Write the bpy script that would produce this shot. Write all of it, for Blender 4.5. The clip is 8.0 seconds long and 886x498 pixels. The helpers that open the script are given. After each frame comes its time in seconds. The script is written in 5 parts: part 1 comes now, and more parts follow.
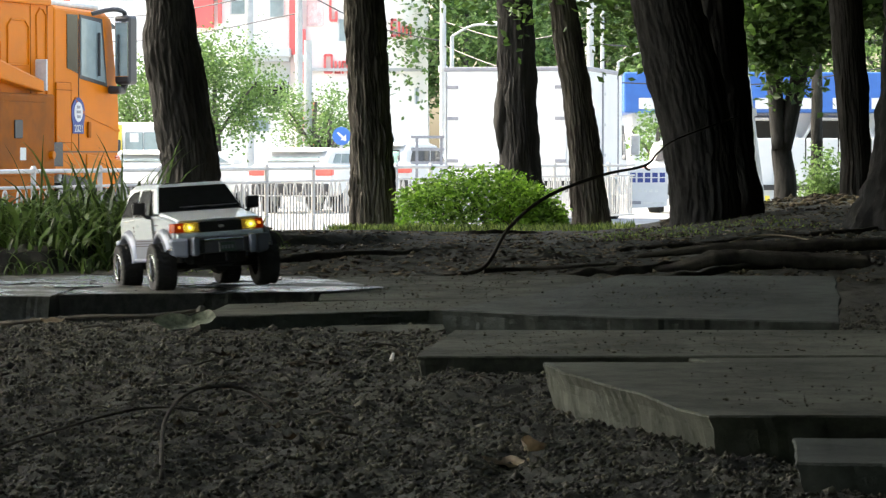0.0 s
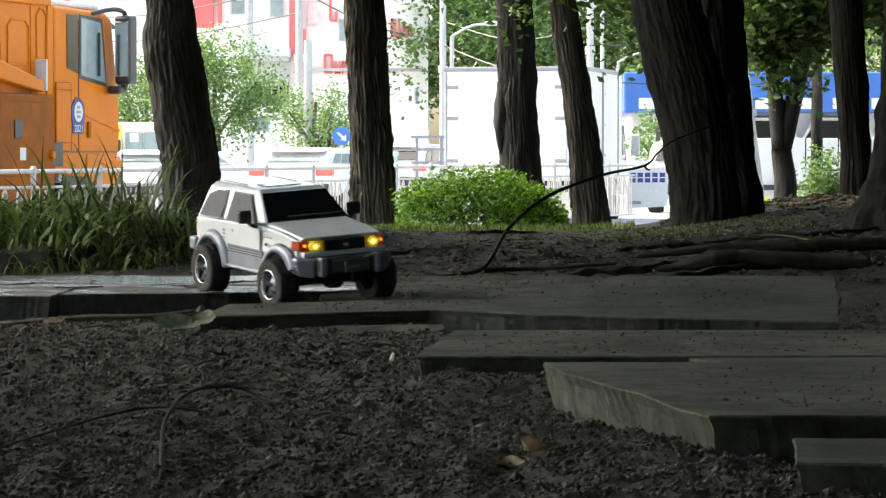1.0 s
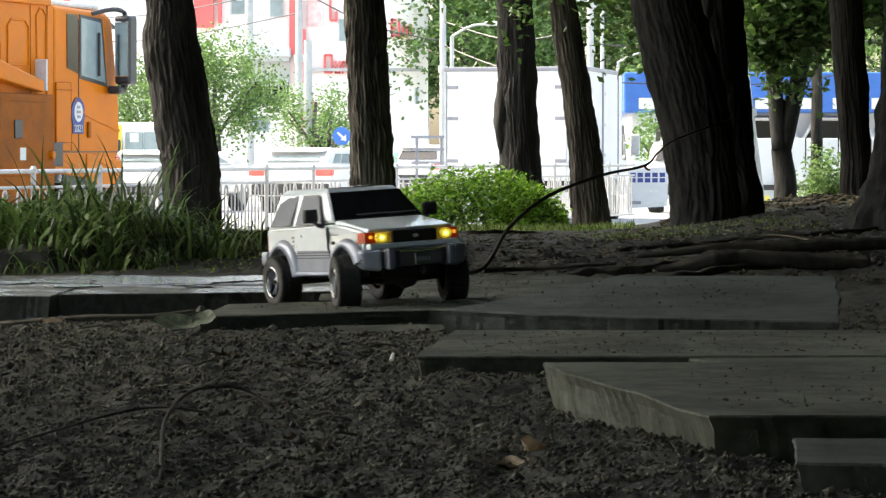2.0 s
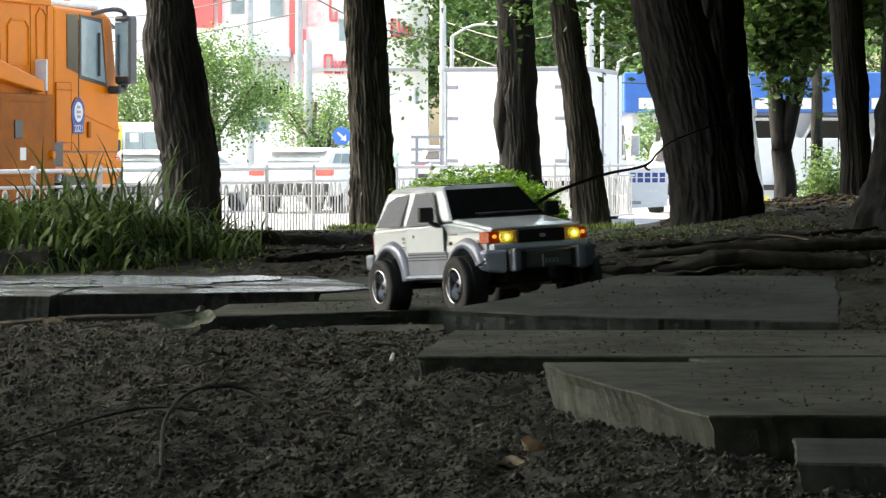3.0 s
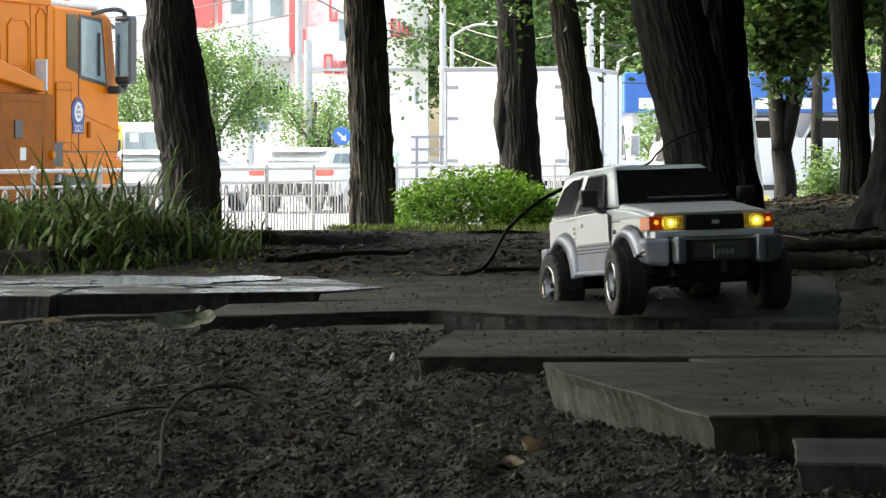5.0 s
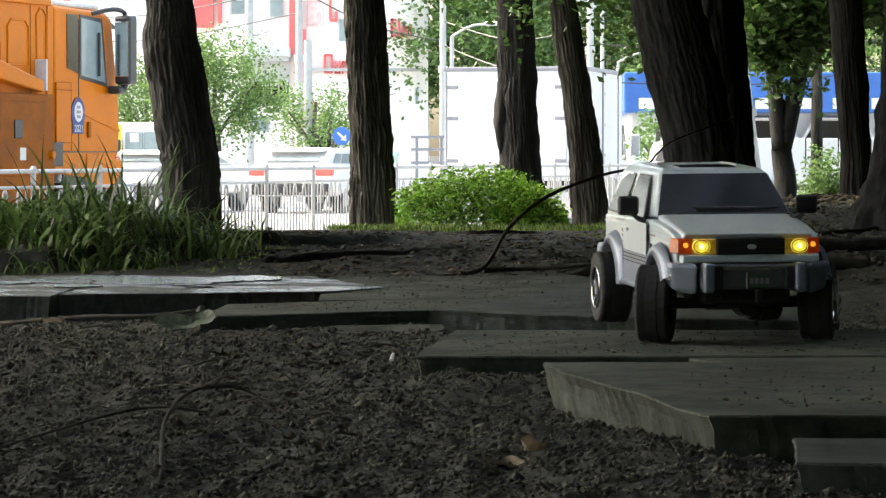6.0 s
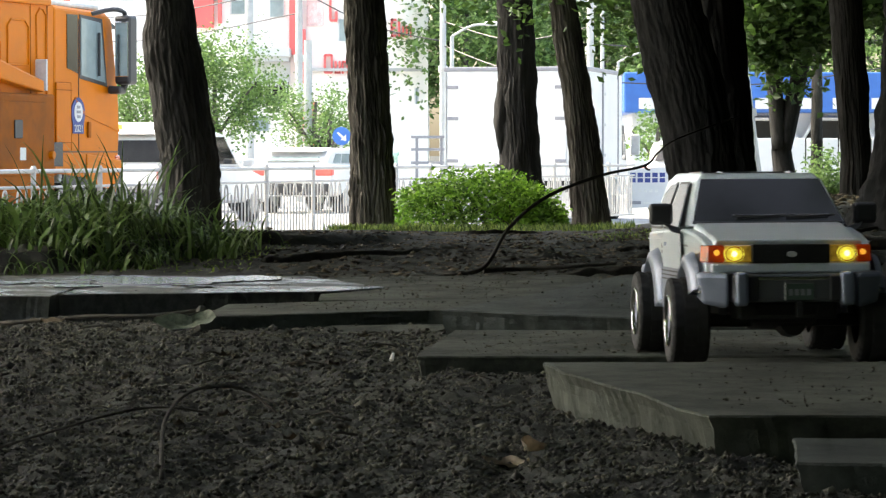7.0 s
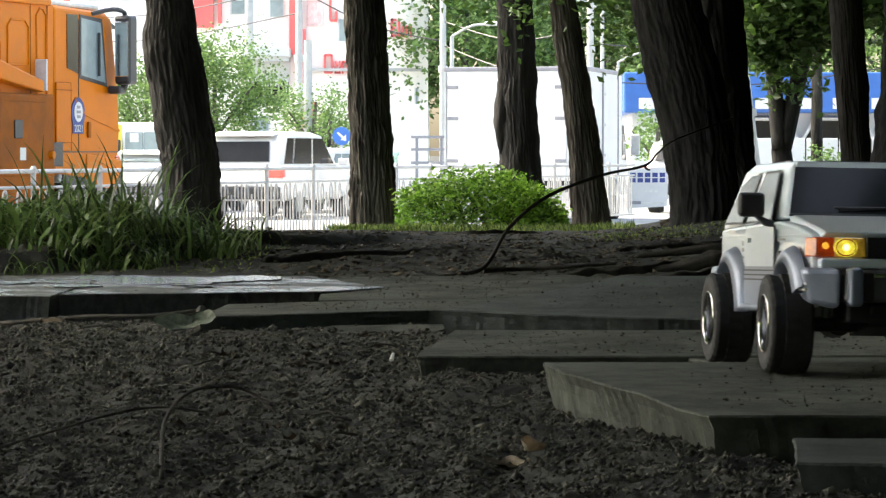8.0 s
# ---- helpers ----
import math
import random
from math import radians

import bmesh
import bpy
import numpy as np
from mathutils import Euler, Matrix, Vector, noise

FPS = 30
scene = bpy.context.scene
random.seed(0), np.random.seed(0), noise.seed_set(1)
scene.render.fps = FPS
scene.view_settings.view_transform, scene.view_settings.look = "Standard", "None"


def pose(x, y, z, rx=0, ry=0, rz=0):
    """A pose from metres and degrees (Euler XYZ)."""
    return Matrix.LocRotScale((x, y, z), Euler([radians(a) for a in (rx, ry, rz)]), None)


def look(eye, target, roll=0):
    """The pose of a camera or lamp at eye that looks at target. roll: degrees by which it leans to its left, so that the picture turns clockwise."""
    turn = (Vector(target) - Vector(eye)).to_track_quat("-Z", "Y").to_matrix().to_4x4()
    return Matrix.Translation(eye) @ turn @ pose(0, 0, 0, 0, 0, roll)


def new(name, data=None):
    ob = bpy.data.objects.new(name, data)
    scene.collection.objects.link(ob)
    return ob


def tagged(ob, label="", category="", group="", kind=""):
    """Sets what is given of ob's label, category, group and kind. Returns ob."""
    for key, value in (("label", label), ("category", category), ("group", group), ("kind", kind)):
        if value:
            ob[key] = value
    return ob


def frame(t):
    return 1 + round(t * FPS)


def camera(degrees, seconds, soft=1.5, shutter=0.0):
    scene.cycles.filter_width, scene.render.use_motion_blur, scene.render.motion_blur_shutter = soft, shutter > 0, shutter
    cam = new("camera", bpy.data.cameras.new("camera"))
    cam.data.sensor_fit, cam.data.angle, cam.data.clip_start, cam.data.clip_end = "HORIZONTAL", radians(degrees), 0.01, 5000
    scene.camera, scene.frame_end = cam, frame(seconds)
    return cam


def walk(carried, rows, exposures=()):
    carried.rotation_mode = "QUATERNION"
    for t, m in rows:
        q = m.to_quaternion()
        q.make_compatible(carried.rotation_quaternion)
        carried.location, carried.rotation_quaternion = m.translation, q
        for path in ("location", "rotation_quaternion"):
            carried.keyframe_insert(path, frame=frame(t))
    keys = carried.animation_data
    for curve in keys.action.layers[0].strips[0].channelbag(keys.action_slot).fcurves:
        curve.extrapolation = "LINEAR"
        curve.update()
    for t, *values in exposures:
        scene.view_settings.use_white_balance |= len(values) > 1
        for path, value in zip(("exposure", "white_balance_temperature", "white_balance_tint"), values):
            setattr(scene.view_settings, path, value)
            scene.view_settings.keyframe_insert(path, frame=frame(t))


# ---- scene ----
cam = camera(16.226, 8.0, soft=1.3, shutter=0.5)
VIEW = pose(0, 0, 0.25, 90 - 1.729, 0, 0)
walk(cam, [(0, VIEW), (8, VIEW)], exposures=((0, 2.45, 7300, 6), (8, 2.45, 7300, 6)))

# ---- light: a bright overcast day, the park in the shade of its trees ----
world = bpy.data.worlds.new("sky")
scene.world = world
world.use_nodes = True
_n = world.node_tree.nodes
_sky = _n.new("ShaderNodeTexSky")
_sky.sky_type, _sky.sun_disc = "NISHITA", False
_sky.sun_elevation, _sky.sun_rotation = radians(52), radians(-70)
_sky.air_density, _sky.dust_density, _sky.ozone_density = 1.0, 4.0, 0.6
world.node_tree.links.new(_sky.outputs[0], _n["Background"].inputs[0])
_n["Background"].inputs[1].default_value = 0.15
sun = new("sun", bpy.data.lights.new("sun", "SUN"))
sun.data.energy, sun.data.angle, sun.data.color = 1.5, radians(16), (1, 0.96, 0.9)
sun.matrix_world = look((-22, 8, 30), (0, 0, 0))


# ---- materials ----
def material(name, color, rough=0.7, metal=0.0, vary=0.25, scale=20.0, bump=0.0, bump_scale=60.0, stretch=(1, 1, 1), second=None,
             coat=0.0, emit=0.0, random_piece=0.0, spec=0.5, wet=0.0, island=0.0, translucent=0.0):
    m = bpy.data.materials.new(name)
    m.use_nodes = True
    nt = m.node_tree
    n, l = nt.nodes, nt.links
    b = n["Principled BSDF"]
    b.inputs["Roughness"].default_value = rough
    b.inputs["Metallic"].default_value = metal
    b.inputs["Coat Weight"].default_value = coat
    b.inputs["Coat Roughness"].default_value = 0.08
    b.inputs["Specular IOR Level"].default_value = spec
    co = n.new("ShaderNodeTexCoord")
    mp = n.new("ShaderNodeMapping")
    mp.inputs["Scale"].default_value = stretch
    l.new(co.outputs["Object"], mp.inputs["Vector"])
    big, fine = n.new("ShaderNodeTexNoise"), n.new("ShaderNodeTexNoise")
    big.inputs["Scale"].default_value, big.inputs["Detail"].default_value = scale * 0.22, 4
    fine.inputs["Scale"].default_value, fine.inputs["Detail"].default_value = scale, 6
    fine.inputs["Roughness"].default_value = 0.65
    for t in (big, fine):
        l.new(mp.outputs[0], t.inputs["Vector"])
    mix = n.new("ShaderNodeMath")
    mix.operation = "ADD"
    l.new(big.outputs[0], mix.inputs[0])
    l.new(fine.outputs[0], mix.inputs[1])
    last = mix.outputs[0]
    if random_piece or island:
        add = n.new("ShaderNodeMath")
        add.operation = "MULTIPLY_ADD"
        if island:
            info = n.new("ShaderNodeNewGeometry")
            l.new(info.outputs["Random Per Island"], add.inputs[0])
        else:
            info = n.new("ShaderNodeObjectInfo")
            l.new(info.outputs["Random"], add.inputs[0])
        k = island or random_piece
        add.inputs[1].default_value = k
        sub = n.new("ShaderNodeMath")
        sub.operation = "SUBTRACT"
        l.new(last, sub.inputs[0])
        sub.inputs[1].default_value = k / 2
        l.new(sub.outputs[0], add.inputs[2])
        last = add.outputs[0]
    ramp = n.new("ShaderNodeMapRange")
    ramp.inputs[1].default_value, ramp.inputs[2].default_value = 0.82, 1.18
    l.new(last, ramp.inputs[0])
    cm = n.new("ShaderNodeMix")
    cm.data_type = "RGBA"
    l.new(ramp.outputs[0], cm.inputs[0])
    dark = second or tuple(c * (1 - vary) for c in color)
    lite = tuple(min(1, c * (1 + vary)) for c in color) if not second else color
    cm.inputs[6].default_value, cm.inputs[7].default_value = (*dark, 1), (*lite, 1)
    l.new(cm.outputs[2], b.inputs["Base Color"])
    if emit:
        l.new(cm.outputs[2], b.inputs["Emission Color"])
        b.inputs["Emission Strength"].default_value = emit
    if wet:
        wn = n.new("ShaderNodeTexNoise")
        wn.inputs["Scale"].default_value, wn.inputs["Detail"].default_value = wet, 5
        l.new(co.outputs["Object"], wn.inputs["Vector"])
        wr = n.new("ShaderNodeMapRange")
        wr.inputs[1].default_value, wr.inputs[2].default_value = 0.45, 0.6
        wr.inputs[3].default_value, wr.inputs[4].default_value = rough, 0.12
        l.new(wn.outputs[0], wr.inputs[0])
        l.new(wr.outputs[0], b.inputs["Roughness"])
    else:
        rr = n.new("ShaderNodeMapRange")
        rr.inputs[3].default_value, rr.inputs[4].default_value = max(0.02, rough * 0.85), min(1, rough * 1.15)
        l.new(fine.outputs[0], rr.inputs[0])
        l.new(rr.outputs[0], b.inputs["Roughness"])
    if bump:
        bn = n.new("ShaderNodeTexNoise")
        bn.inputs["Scale"].default_value, bn.inputs["Detail"].default_value = bump_scale, 8
        bn.inputs["Roughness"].default_value = 0.7
        l.new(mp.outputs[0], bn.inputs["Vector"])
        bp = n.new("ShaderNodeBump")
        bp.inputs["Strength"].default_value, bp.inputs["Distance"].default_value = min(1, bump), 0.3 / bump_scale
        l.new(bn.outputs[0], bp.inputs["Height"])
        l.new(bp.outputs[0], b.inputs["Normal"])
    if translucent:
        tb = n.new("ShaderNodeBsdfTranslucent")
        l.new(cm.outputs[2], tb.inputs["Color"])
        ms = n.new("ShaderNodeMixShader")
        ms.inputs[0].default_value = translucent
        l.new(b.outputs[0], ms.inputs[1])
        l.new(tb.outputs[0], ms.inputs[2])
        l.new(ms.outputs[0], n["Material Output"].inputs[0])
    return m


SOIL = material("dark_soil", (0.042, 0.044, 0.031), 0.92, vary=0.5, scale=45, bump=1.0, bump_scale=70, second=(0.013, 0.0135, 0.0105))
CLOD = material("soil_crumb", (0.085, 0.085, 0.061), 0.75, vary=0.5, scale=60, island=1.1, bump=0.6, bump_scale=220, second=(0.017, 0.017, 0.013), spec=0.35)
MULCH = material("leaf_litter", (0.12, 0.1, 0.065), 0.85, vary=0.5, scale=60, island=0.9, second=(0.03, 0.027, 0.02), spec=0.25)
STONE = material("slab_stone", (0.086, 0.095, 0.076), 0.85, vary=0.45, scale=28, bump=1.0, bump_scale=60, second=(0.027, 0.031, 0.024), spec=0.25)
# darker, slightly smoother copy of the slab stone
STONE_DARK = material("slab_stone_dark", (0.066, 0.078, 0.07), 0.7, vary=0.3, scale=30, bump=1.0, bump_scale=60, second=(0.02, 0.025, 0.022), spec=0.25)
STONE_WET = material("slab_stone_wet", (0.13, 0.134, 0.118), 0.6, vary=0.3, scale=60, bump=0.8, bump_scale=110, second=(0.045, 0.047, 0.042), wet=7)
WATER = material("water_film", (0.04, 0.04, 0.038), 0.02, vary=0.2, scale=30, bump=0.22, bump_scale=40)
BARK = material("rough_bark", (0.042, 0.041, 0.039), 0.92, vary=0.5, scale=26, bump=1.0, bump_scale=34, stretch=(1, 1, 0.25), second=(0.014, 0.0135, 0.013), spec=0.2)
BARK_GREY = material("grey_bark", (0.115, 0.108, 0.094), 0.92, vary=0.5, scale=22, bump=1.0, bump_scale=30, stretch=(1, 1, 0.22), second=(0.022, 0.02, 0.018), spec=0.2)
ROOT = material("root_bark", (0.07, 0.064, 0.05), 0.88, vary=0.5, scale=30, bump=0.8, bump_scale=70, second=(0.022, 0.02, 0.016), spec=0.3)
LEAF = material("tree_leaf", (0.09, 0.17, 0.035), 0.5, vary=0.4, scale=3, island=0.8, translucent=0.4, second=(0.04, 0.085, 0.02))
LEAF_FAR = material("street_tree_leaf", (0.19, 0.31, 0.09), 0.6, vary=0.4, scale=2, island=0.9, translucent=0.45, second=(0.07, 0.13, 0.035))
LEAF_BUSH = material("bush_leaf", (0.21, 0.4, 0.05), 0.5, vary=0.4, scale=6, island=0.9, translucent=0.5, second=(0.07, 0.16, 0.018))
BLADE = material("long_grass", (0.17, 0.27, 0.075), 0.4, vary=0.4, scale=12, island=0.9, translucent=0.4, second=(0.05, 0.09, 0.022))
MOSS = material("short_grass", (0.24, 0.33, 0.07), 0.7, vary=0.4, scale=12, island=0.9, translucent=0.3, second=(0.07, 0.12, 0.025))
ASPHALT = material("asphalt", (0.3, 0.3, 0.295), 0.85, vary=0.15, scale=8, bump=0.2, bump_scale=150)
STEEL = material("fence_steel", (0.34, 0.335, 0.32), 0.5, metal=0.1, vary=0.12, scale=15)
POLE = material("pole_grey", (0.42, 0.43, 0.42), 0.6, vary=0.12, scale=6)
ORANGE = material("orange_paint", (0.56, 0.15, 0.0015), 0.45, vary=0.08, scale=2, coat=0.06, spec=0.12)
# deeper orange for the locker, seams and door handle
ORANGE_DULL = material("orange_panel", (0.26, 0.07, 0.002), 0.6, vary=0.2, scale=4, spec=0.1)
BLACK = material("black_plastic", (0.02, 0.02, 0.021), 0.5, vary=0.2, scale=30)
RUBBER = material("black_rubber", (0.022, 0.022, 0.022), 0.8, vary=0.25, scale=60, bump=0.2, bump_scale=300)
GLASS = material("dark_glass", (0.012, 0.013, 0.014), 0.05, vary=0.1, scale=3, spec=0.6)
SIDE_GLASS = material("side_glass", (0.022, 0.022, 0.027), 0.08, vary=0.5, scale=22, spec=0.06, second=(0.01, 0.01, 0.012))
CAR_GLASS = material("tinted_glass", (0.01, 0.011, 0.012), 0.08, vary=0.2, scale=30, spec=0.12)
GLASS_PALE = material("pale_glass", (0.25, 0.31, 0.31), 0.08, vary=0.15, scale=3, spec=0.6)
WHITE = material("white_paint", (0.6, 0.6, 0.585), 0.4, vary=0.06, scale=3)
WALL = material("white_wall", (0.86, 0.83, 0.77), 0.7, vary=0.05, scale=1)
WALL_GREY = material("pale_grey_wall", (0.55, 0.57, 0.57), 0.7, vary=0.08, scale=1)
RED = material("red_panel", (0.72, 0.13, 0.12), 0.5, vary=0.1, scale=2)
BLUE = material("blue_panel", (0.025, 0.12, 0.4), 0.5, vary=0.1, scale=2)
NAVY = material("navy_print", (0.03, 0.05, 0.2), 0.6, vary=0.1, scale=5)
YELLOW = material("yellow_paint", (0.75, 0.6, 0.08), 0.5, vary=0.1, scale=4)
DRYLEAF = material("dry_leaf", (0.4, 0.33, 0.235), 0.7, vary=0.3, scale=60, bump=0.3, bump_scale=200)
PALELEAF = material("pale_leaf", (0.3, 0.34, 0.25), 0.6, vary=0.3, scale=90, bump=0.5, bump_scale=160, second=(0.09, 0.115, 0.07))
CAR_WHITE = material("car_white", (0.66, 0.73, 0.76), 0.3, vary=0.05, scale=20, coat=0.5)
CAR_SILVER = material("car_silver", (0.21, 0.24, 0.3), 0.38, metal=0.35, vary=0.1, scale=40)
BUMPER = material("bumper_grey", (0.11, 0.115, 0.122), 0.4, metal=0.3, vary=0.12, scale=40)
CHROME = material("chrome", (0.75, 0.75, 0.75), 0.14, metal=1.0, vary=0.05, scale=40)
LAMP_ON = material("lit_headlamp", (1.0, 0.74, 0.08), 0.2, vary=0.3, scale=200, emit=0.16, coat=0.5)
LAMP_GLASS = material("lamp_glass", (0.5, 0.3, 0.04), 0.12, vary=0.4, scale=160, coat=0.6, emit=0.035)
LAMP_HOT = material("lit_bulb", (1.0, 0.8, 0.25), 0.2, vary=0.1, scale=100, emit=0.7)
AMBER = material("amber_lens", (0.38, 0.035, 0.003), 0.2, vary=0.3, scale=150, emit=0.03, coat=0.5)
AMBER_HOT = material("lit_indicator", (1.0, 0.42, 0.05), 0.2, vary=0.1, scale=100, emit=0.17)
TAIL = material("tail_lamp", (0.6, 0.1, 0.08), 0.3, vary=0.15, scale=20, emit=0.05)
GREENPLATE = material("plate_green", (0.06, 0.1, 0.07), 0.4, vary=0.2, scale=60)
PALE_TXT = material("pale_print", (0.6, 0.6, 0.56), 0.5, vary=0.1, scale=40)
GREY_TXT = material("grey_print", (0.22, 0.22, 0.24), 0.5, vary=0.1, scale=40)


# ---- building blocks ----
def text(name, words, size, m, mat, parent):
    cu = bpy.data.curves.new(name, "FONT")
    cu.body, cu.size, cu.align_x, cu.align_y, cu.extrude = words, size, "CENTER", "CENTER", 0.002
    cu.materials.append(mat)
    ob = new(name, cu)
    ob.parent, ob.matrix_basis = parent, m
    return ob


def part(name, bm, mat, parent=None, label="", smooth=False):
    me = bpy.data.meshes.new(name)
    bm.normal_update()
    bm.to_mesh(me)
    bm.free()
    me.materials.append(mat)
    if smooth:
        me.polygons.foreach_set("use_smooth", [True] * len(me.polygons))
    ob = new(name, me)
    ob.parent = parent
    if label:
        tagged(ob, label)
    return ob


def raw(name, verts, faces, mat, parent=None, smooth=False):
    me = bpy.data.meshes.new(name)
    me.from_pydata(verts, [], faces)
    me.materials.append(mat)
    if smooth:
        me.polygons.foreach_set("use_smooth", [True] * len(me.polygons))
    ob = new(name, me)
    ob.parent = parent
    return ob


def thing(name, m, label, category, group=""):
    ob = new(name)
    ob.empty_display_size = 0.05
    ob.matrix_basis = m
    return tagged(ob, label, category, group)


def box(x0, x1, y0, y1, z0, z1, bevel=0.0, bm=None, seg=2):
    bm = bm or bmesh.new()
    g = bmesh.ops.create_cube(bm, size=1.0, matrix=Matrix.Translation(((x0 + x1) / 2, (y0 + y1) / 2, (z0 + z1) / 2)) @ Matrix.Diagonal((x1 - x0, y1 - y0, z1 - z0, 1)))
    if bevel:
        es = list({e for v in g["verts"] for e in v.link_edges})
        bmesh.ops.bevel(bm, geom=es, offset=bevel, segments=seg, profile=0.5, affect="EDGES")
    return bm


def rod(p, q, r, r2=None, seg=10, bm=None):
    bm = bm or bmesh.new()
    p, q = Vector(p), Vector(q)
    d = q - p
    m = Matrix.Translation((p + q) / 2) @ d.to_track_quat("Z", "Y").to_matrix().to_4x4()
    bmesh.ops.create_cone(bm, cap_ends=True, segments=seg, radius1=r, radius2=r if r2 is None else r2, depth=d.length, matrix=m)
    return bm


def prism(pts, axis, a, b, bevel=0.0, seg=2, bm=None):
    """A polygon of 2D points pushed along an axis from a to b: y takes (x, z) points, x takes (y, z), z takes (x, y)."""
    bm = bm or bmesh.new()
    put = {"y": lambda p, k: (p[0], k, p[1]), "x": lambda p, k: (k, p[0], p[1]), "z": lambda p, k: (p[0], p[1], k)}[axis]
    v0, v1 = [bm.verts.new(put(p, a)) for p in pts], [bm.verts.new(put(p, b)) for p in pts]
    n = len(pts)
    fs = [bm.faces.new(v0), bm.faces.new(v1[::-1])]
    fs += [bm.faces.new((v0[(i + 1) % n], v0[i], v1[i], v1[(i + 1) % n])) for i in range(n)]
    bmesh.ops.recalc_face_normals(bm, faces=fs)
    if bevel:
        es = list({e for f in fs for e in f.edges})
        bmesh.ops.bevel(bm, geom=es, offset=bevel, segments=seg, profile=0.5, affect="EDGES", clamp_overlap=True)
    return bm


def hull(pts, bevel=0.0, seg=2, bm=None):
    """Eight corners, four below and four above, as a solid."""
    bm = bm or bmesh.new()
    v = [bm.verts.new(p) for p in pts]
    fs = [bm.faces.new([v[i] for i in f]) for f in ((3, 2, 1, 0), (4, 5, 6, 7), (0, 1, 5, 4), (1, 2, 6, 5), (2, 3, 7, 6), (3, 0, 4, 7))]
    bmesh.ops.recalc_face_normals(bm, faces=fs)
    if bevel:
        bmesh.ops.bevel(bm, geom=list({e for f in fs for e in f.edges}), offset=bevel, segments=seg, profile=0.5, affect="EDGES")
    return bm


def panel(quad, thick, bevel=0.0):
    """A thin plate on a quad of 3D corners, pushed out along its normal."""
    q = [Vector(p) for p in quad]
    nrm = (q[1] - q[0]).cross(q[3] - q[0]).normalized() * thick
    return hull([*q, *[p + nrm for p in q]], bevel, 1)


def tube(path, radii, seg=12, rough=0.0, bm=None, seed=0, furrow=0.0):
    """A tapered limb along a path, with an uneven skin."""
    bm = bm or bmesh.new()
    rings = []
    for i, p in enumerate(path):
        p = Vector(p)
        a = Vector(path[min(i + 1, len(path) - 1)]) - Vector(path[max(i - 1, 0)])
        q = Vector((0, 0, 1)).rotation_difference(a)
        ring = []
        for k in range(seg):
            w = 2 * math.pi * k / seg
            d = Vector((math.cos(w), math.sin(w), 0))
            fur = furrow * (abs(noise.noise(Vector((d.x * 6.5 + seed, d.y * 6.5, p.z * 5 + seed)))) + 0.7 * abs(noise.noise(Vector((d.x * 13, d.y * 13 + seed, p.z * 17)))) - 0.3) if furrow else 0.0
            r = radii[i] * (1 + fur + rough * noise.noise(Vector((d.x * 2.2 + seed, d.y * 2.2, p.z * 4.0 + seed))) + 0.5 * rough * noise.noise(Vector((d.x * 6 + seed, d.y * 6, p.z * 9))))
            ring.append(bm.verts.new(p + q @ (d * r)))
        rings.append(ring)
    for a, b in zip(rings, rings[1:]):
        for k in range(seg):
            bm.faces.new((a[k], a[(k + 1) % seg], b[(k + 1) % seg], b[k]))
    bm.faces.new(rings[0][::-1])
    bm.faces.new(rings[-1])
    return bm


def curve_points(pts, n):
    """A smooth run of n points through the given ones."""
    p = np.array(pts, float)
    t = np.linspace(0, len(p) - 1, n)
    out = []
    for s in t:
        i = min(int(s), len(p) - 2)
        u = s - i
        a, b, c, d = p[max(i - 1, 0)], p[i], p[i + 1], p[min(i + 2, len(p) - 1)]
        out.append(tuple(0.5 * (2 * b + (c - a) * u + (2 * a - 5 * b + 4 * c - d) * u * u + (3 * b - a - 3 * c + d) * u ** 3)))
    return out


def leaf_mesh(name, centres, size, mat, parent, rng, flat=0.5, aspect=0.55):
    """Many folded leaves, each of two triangles pairs, at the given centres."""
    n = len(centres)
    c = np.asarray(centres, float)
    a = rng.normal(size=(n, 3))
    a[:, 2] *= flat
    a /= np.linalg.norm(a, axis=1)[:, None]
    h = rng.normal(size=(n, 3))
    b = np.cross(a, h)
    b /= np.linalg.norm(b, axis=1)[:, None]
    nn = np.cross(a, b)
    s = size * rng.uniform(0.6, 1.3, (n, 1))
    tip, root = c + a * s * 0.5, c - a * s * 0.5
    l, r = c + b * s * aspect * 0.5 + nn * s * 0.08, c - b * s * aspect * 0.5 + nn * s * 0.08
    v = np.stack([root, r, tip, l], 1).reshape(-1, 3)
    f = [(4 * i, 4 * i + 1, 4 * i + 2) for i in range(n)] + [(4 * i, 4 * i + 2, 4 * i + 3) for i in range(n)]
    return raw(name, v.tolist(), f, mat, parent)


def clumps(rng, centre, radius, count, leaves, spread, squash=0.8):
    """Leaf places: clumps scattered through a crown, leaves scattered through each clump."""
    out = []
    c = np.asarray(centre, float)
    for _ in range(count):
        d = rng.normal(size=3)
        d /= np.linalg.norm(d)
        p = c + d * np.asarray(radius) * rng.uniform(0.25, 1.0) ** 0.5 * np.array((1, 1, squash))
        out.append(p + rng.normal(size=(leaves, 3)) * spread * rng.uniform(0.6, 1.3))
    return np.concatenate(out)


# ---- ground ----
ROAD_Z = -0.95


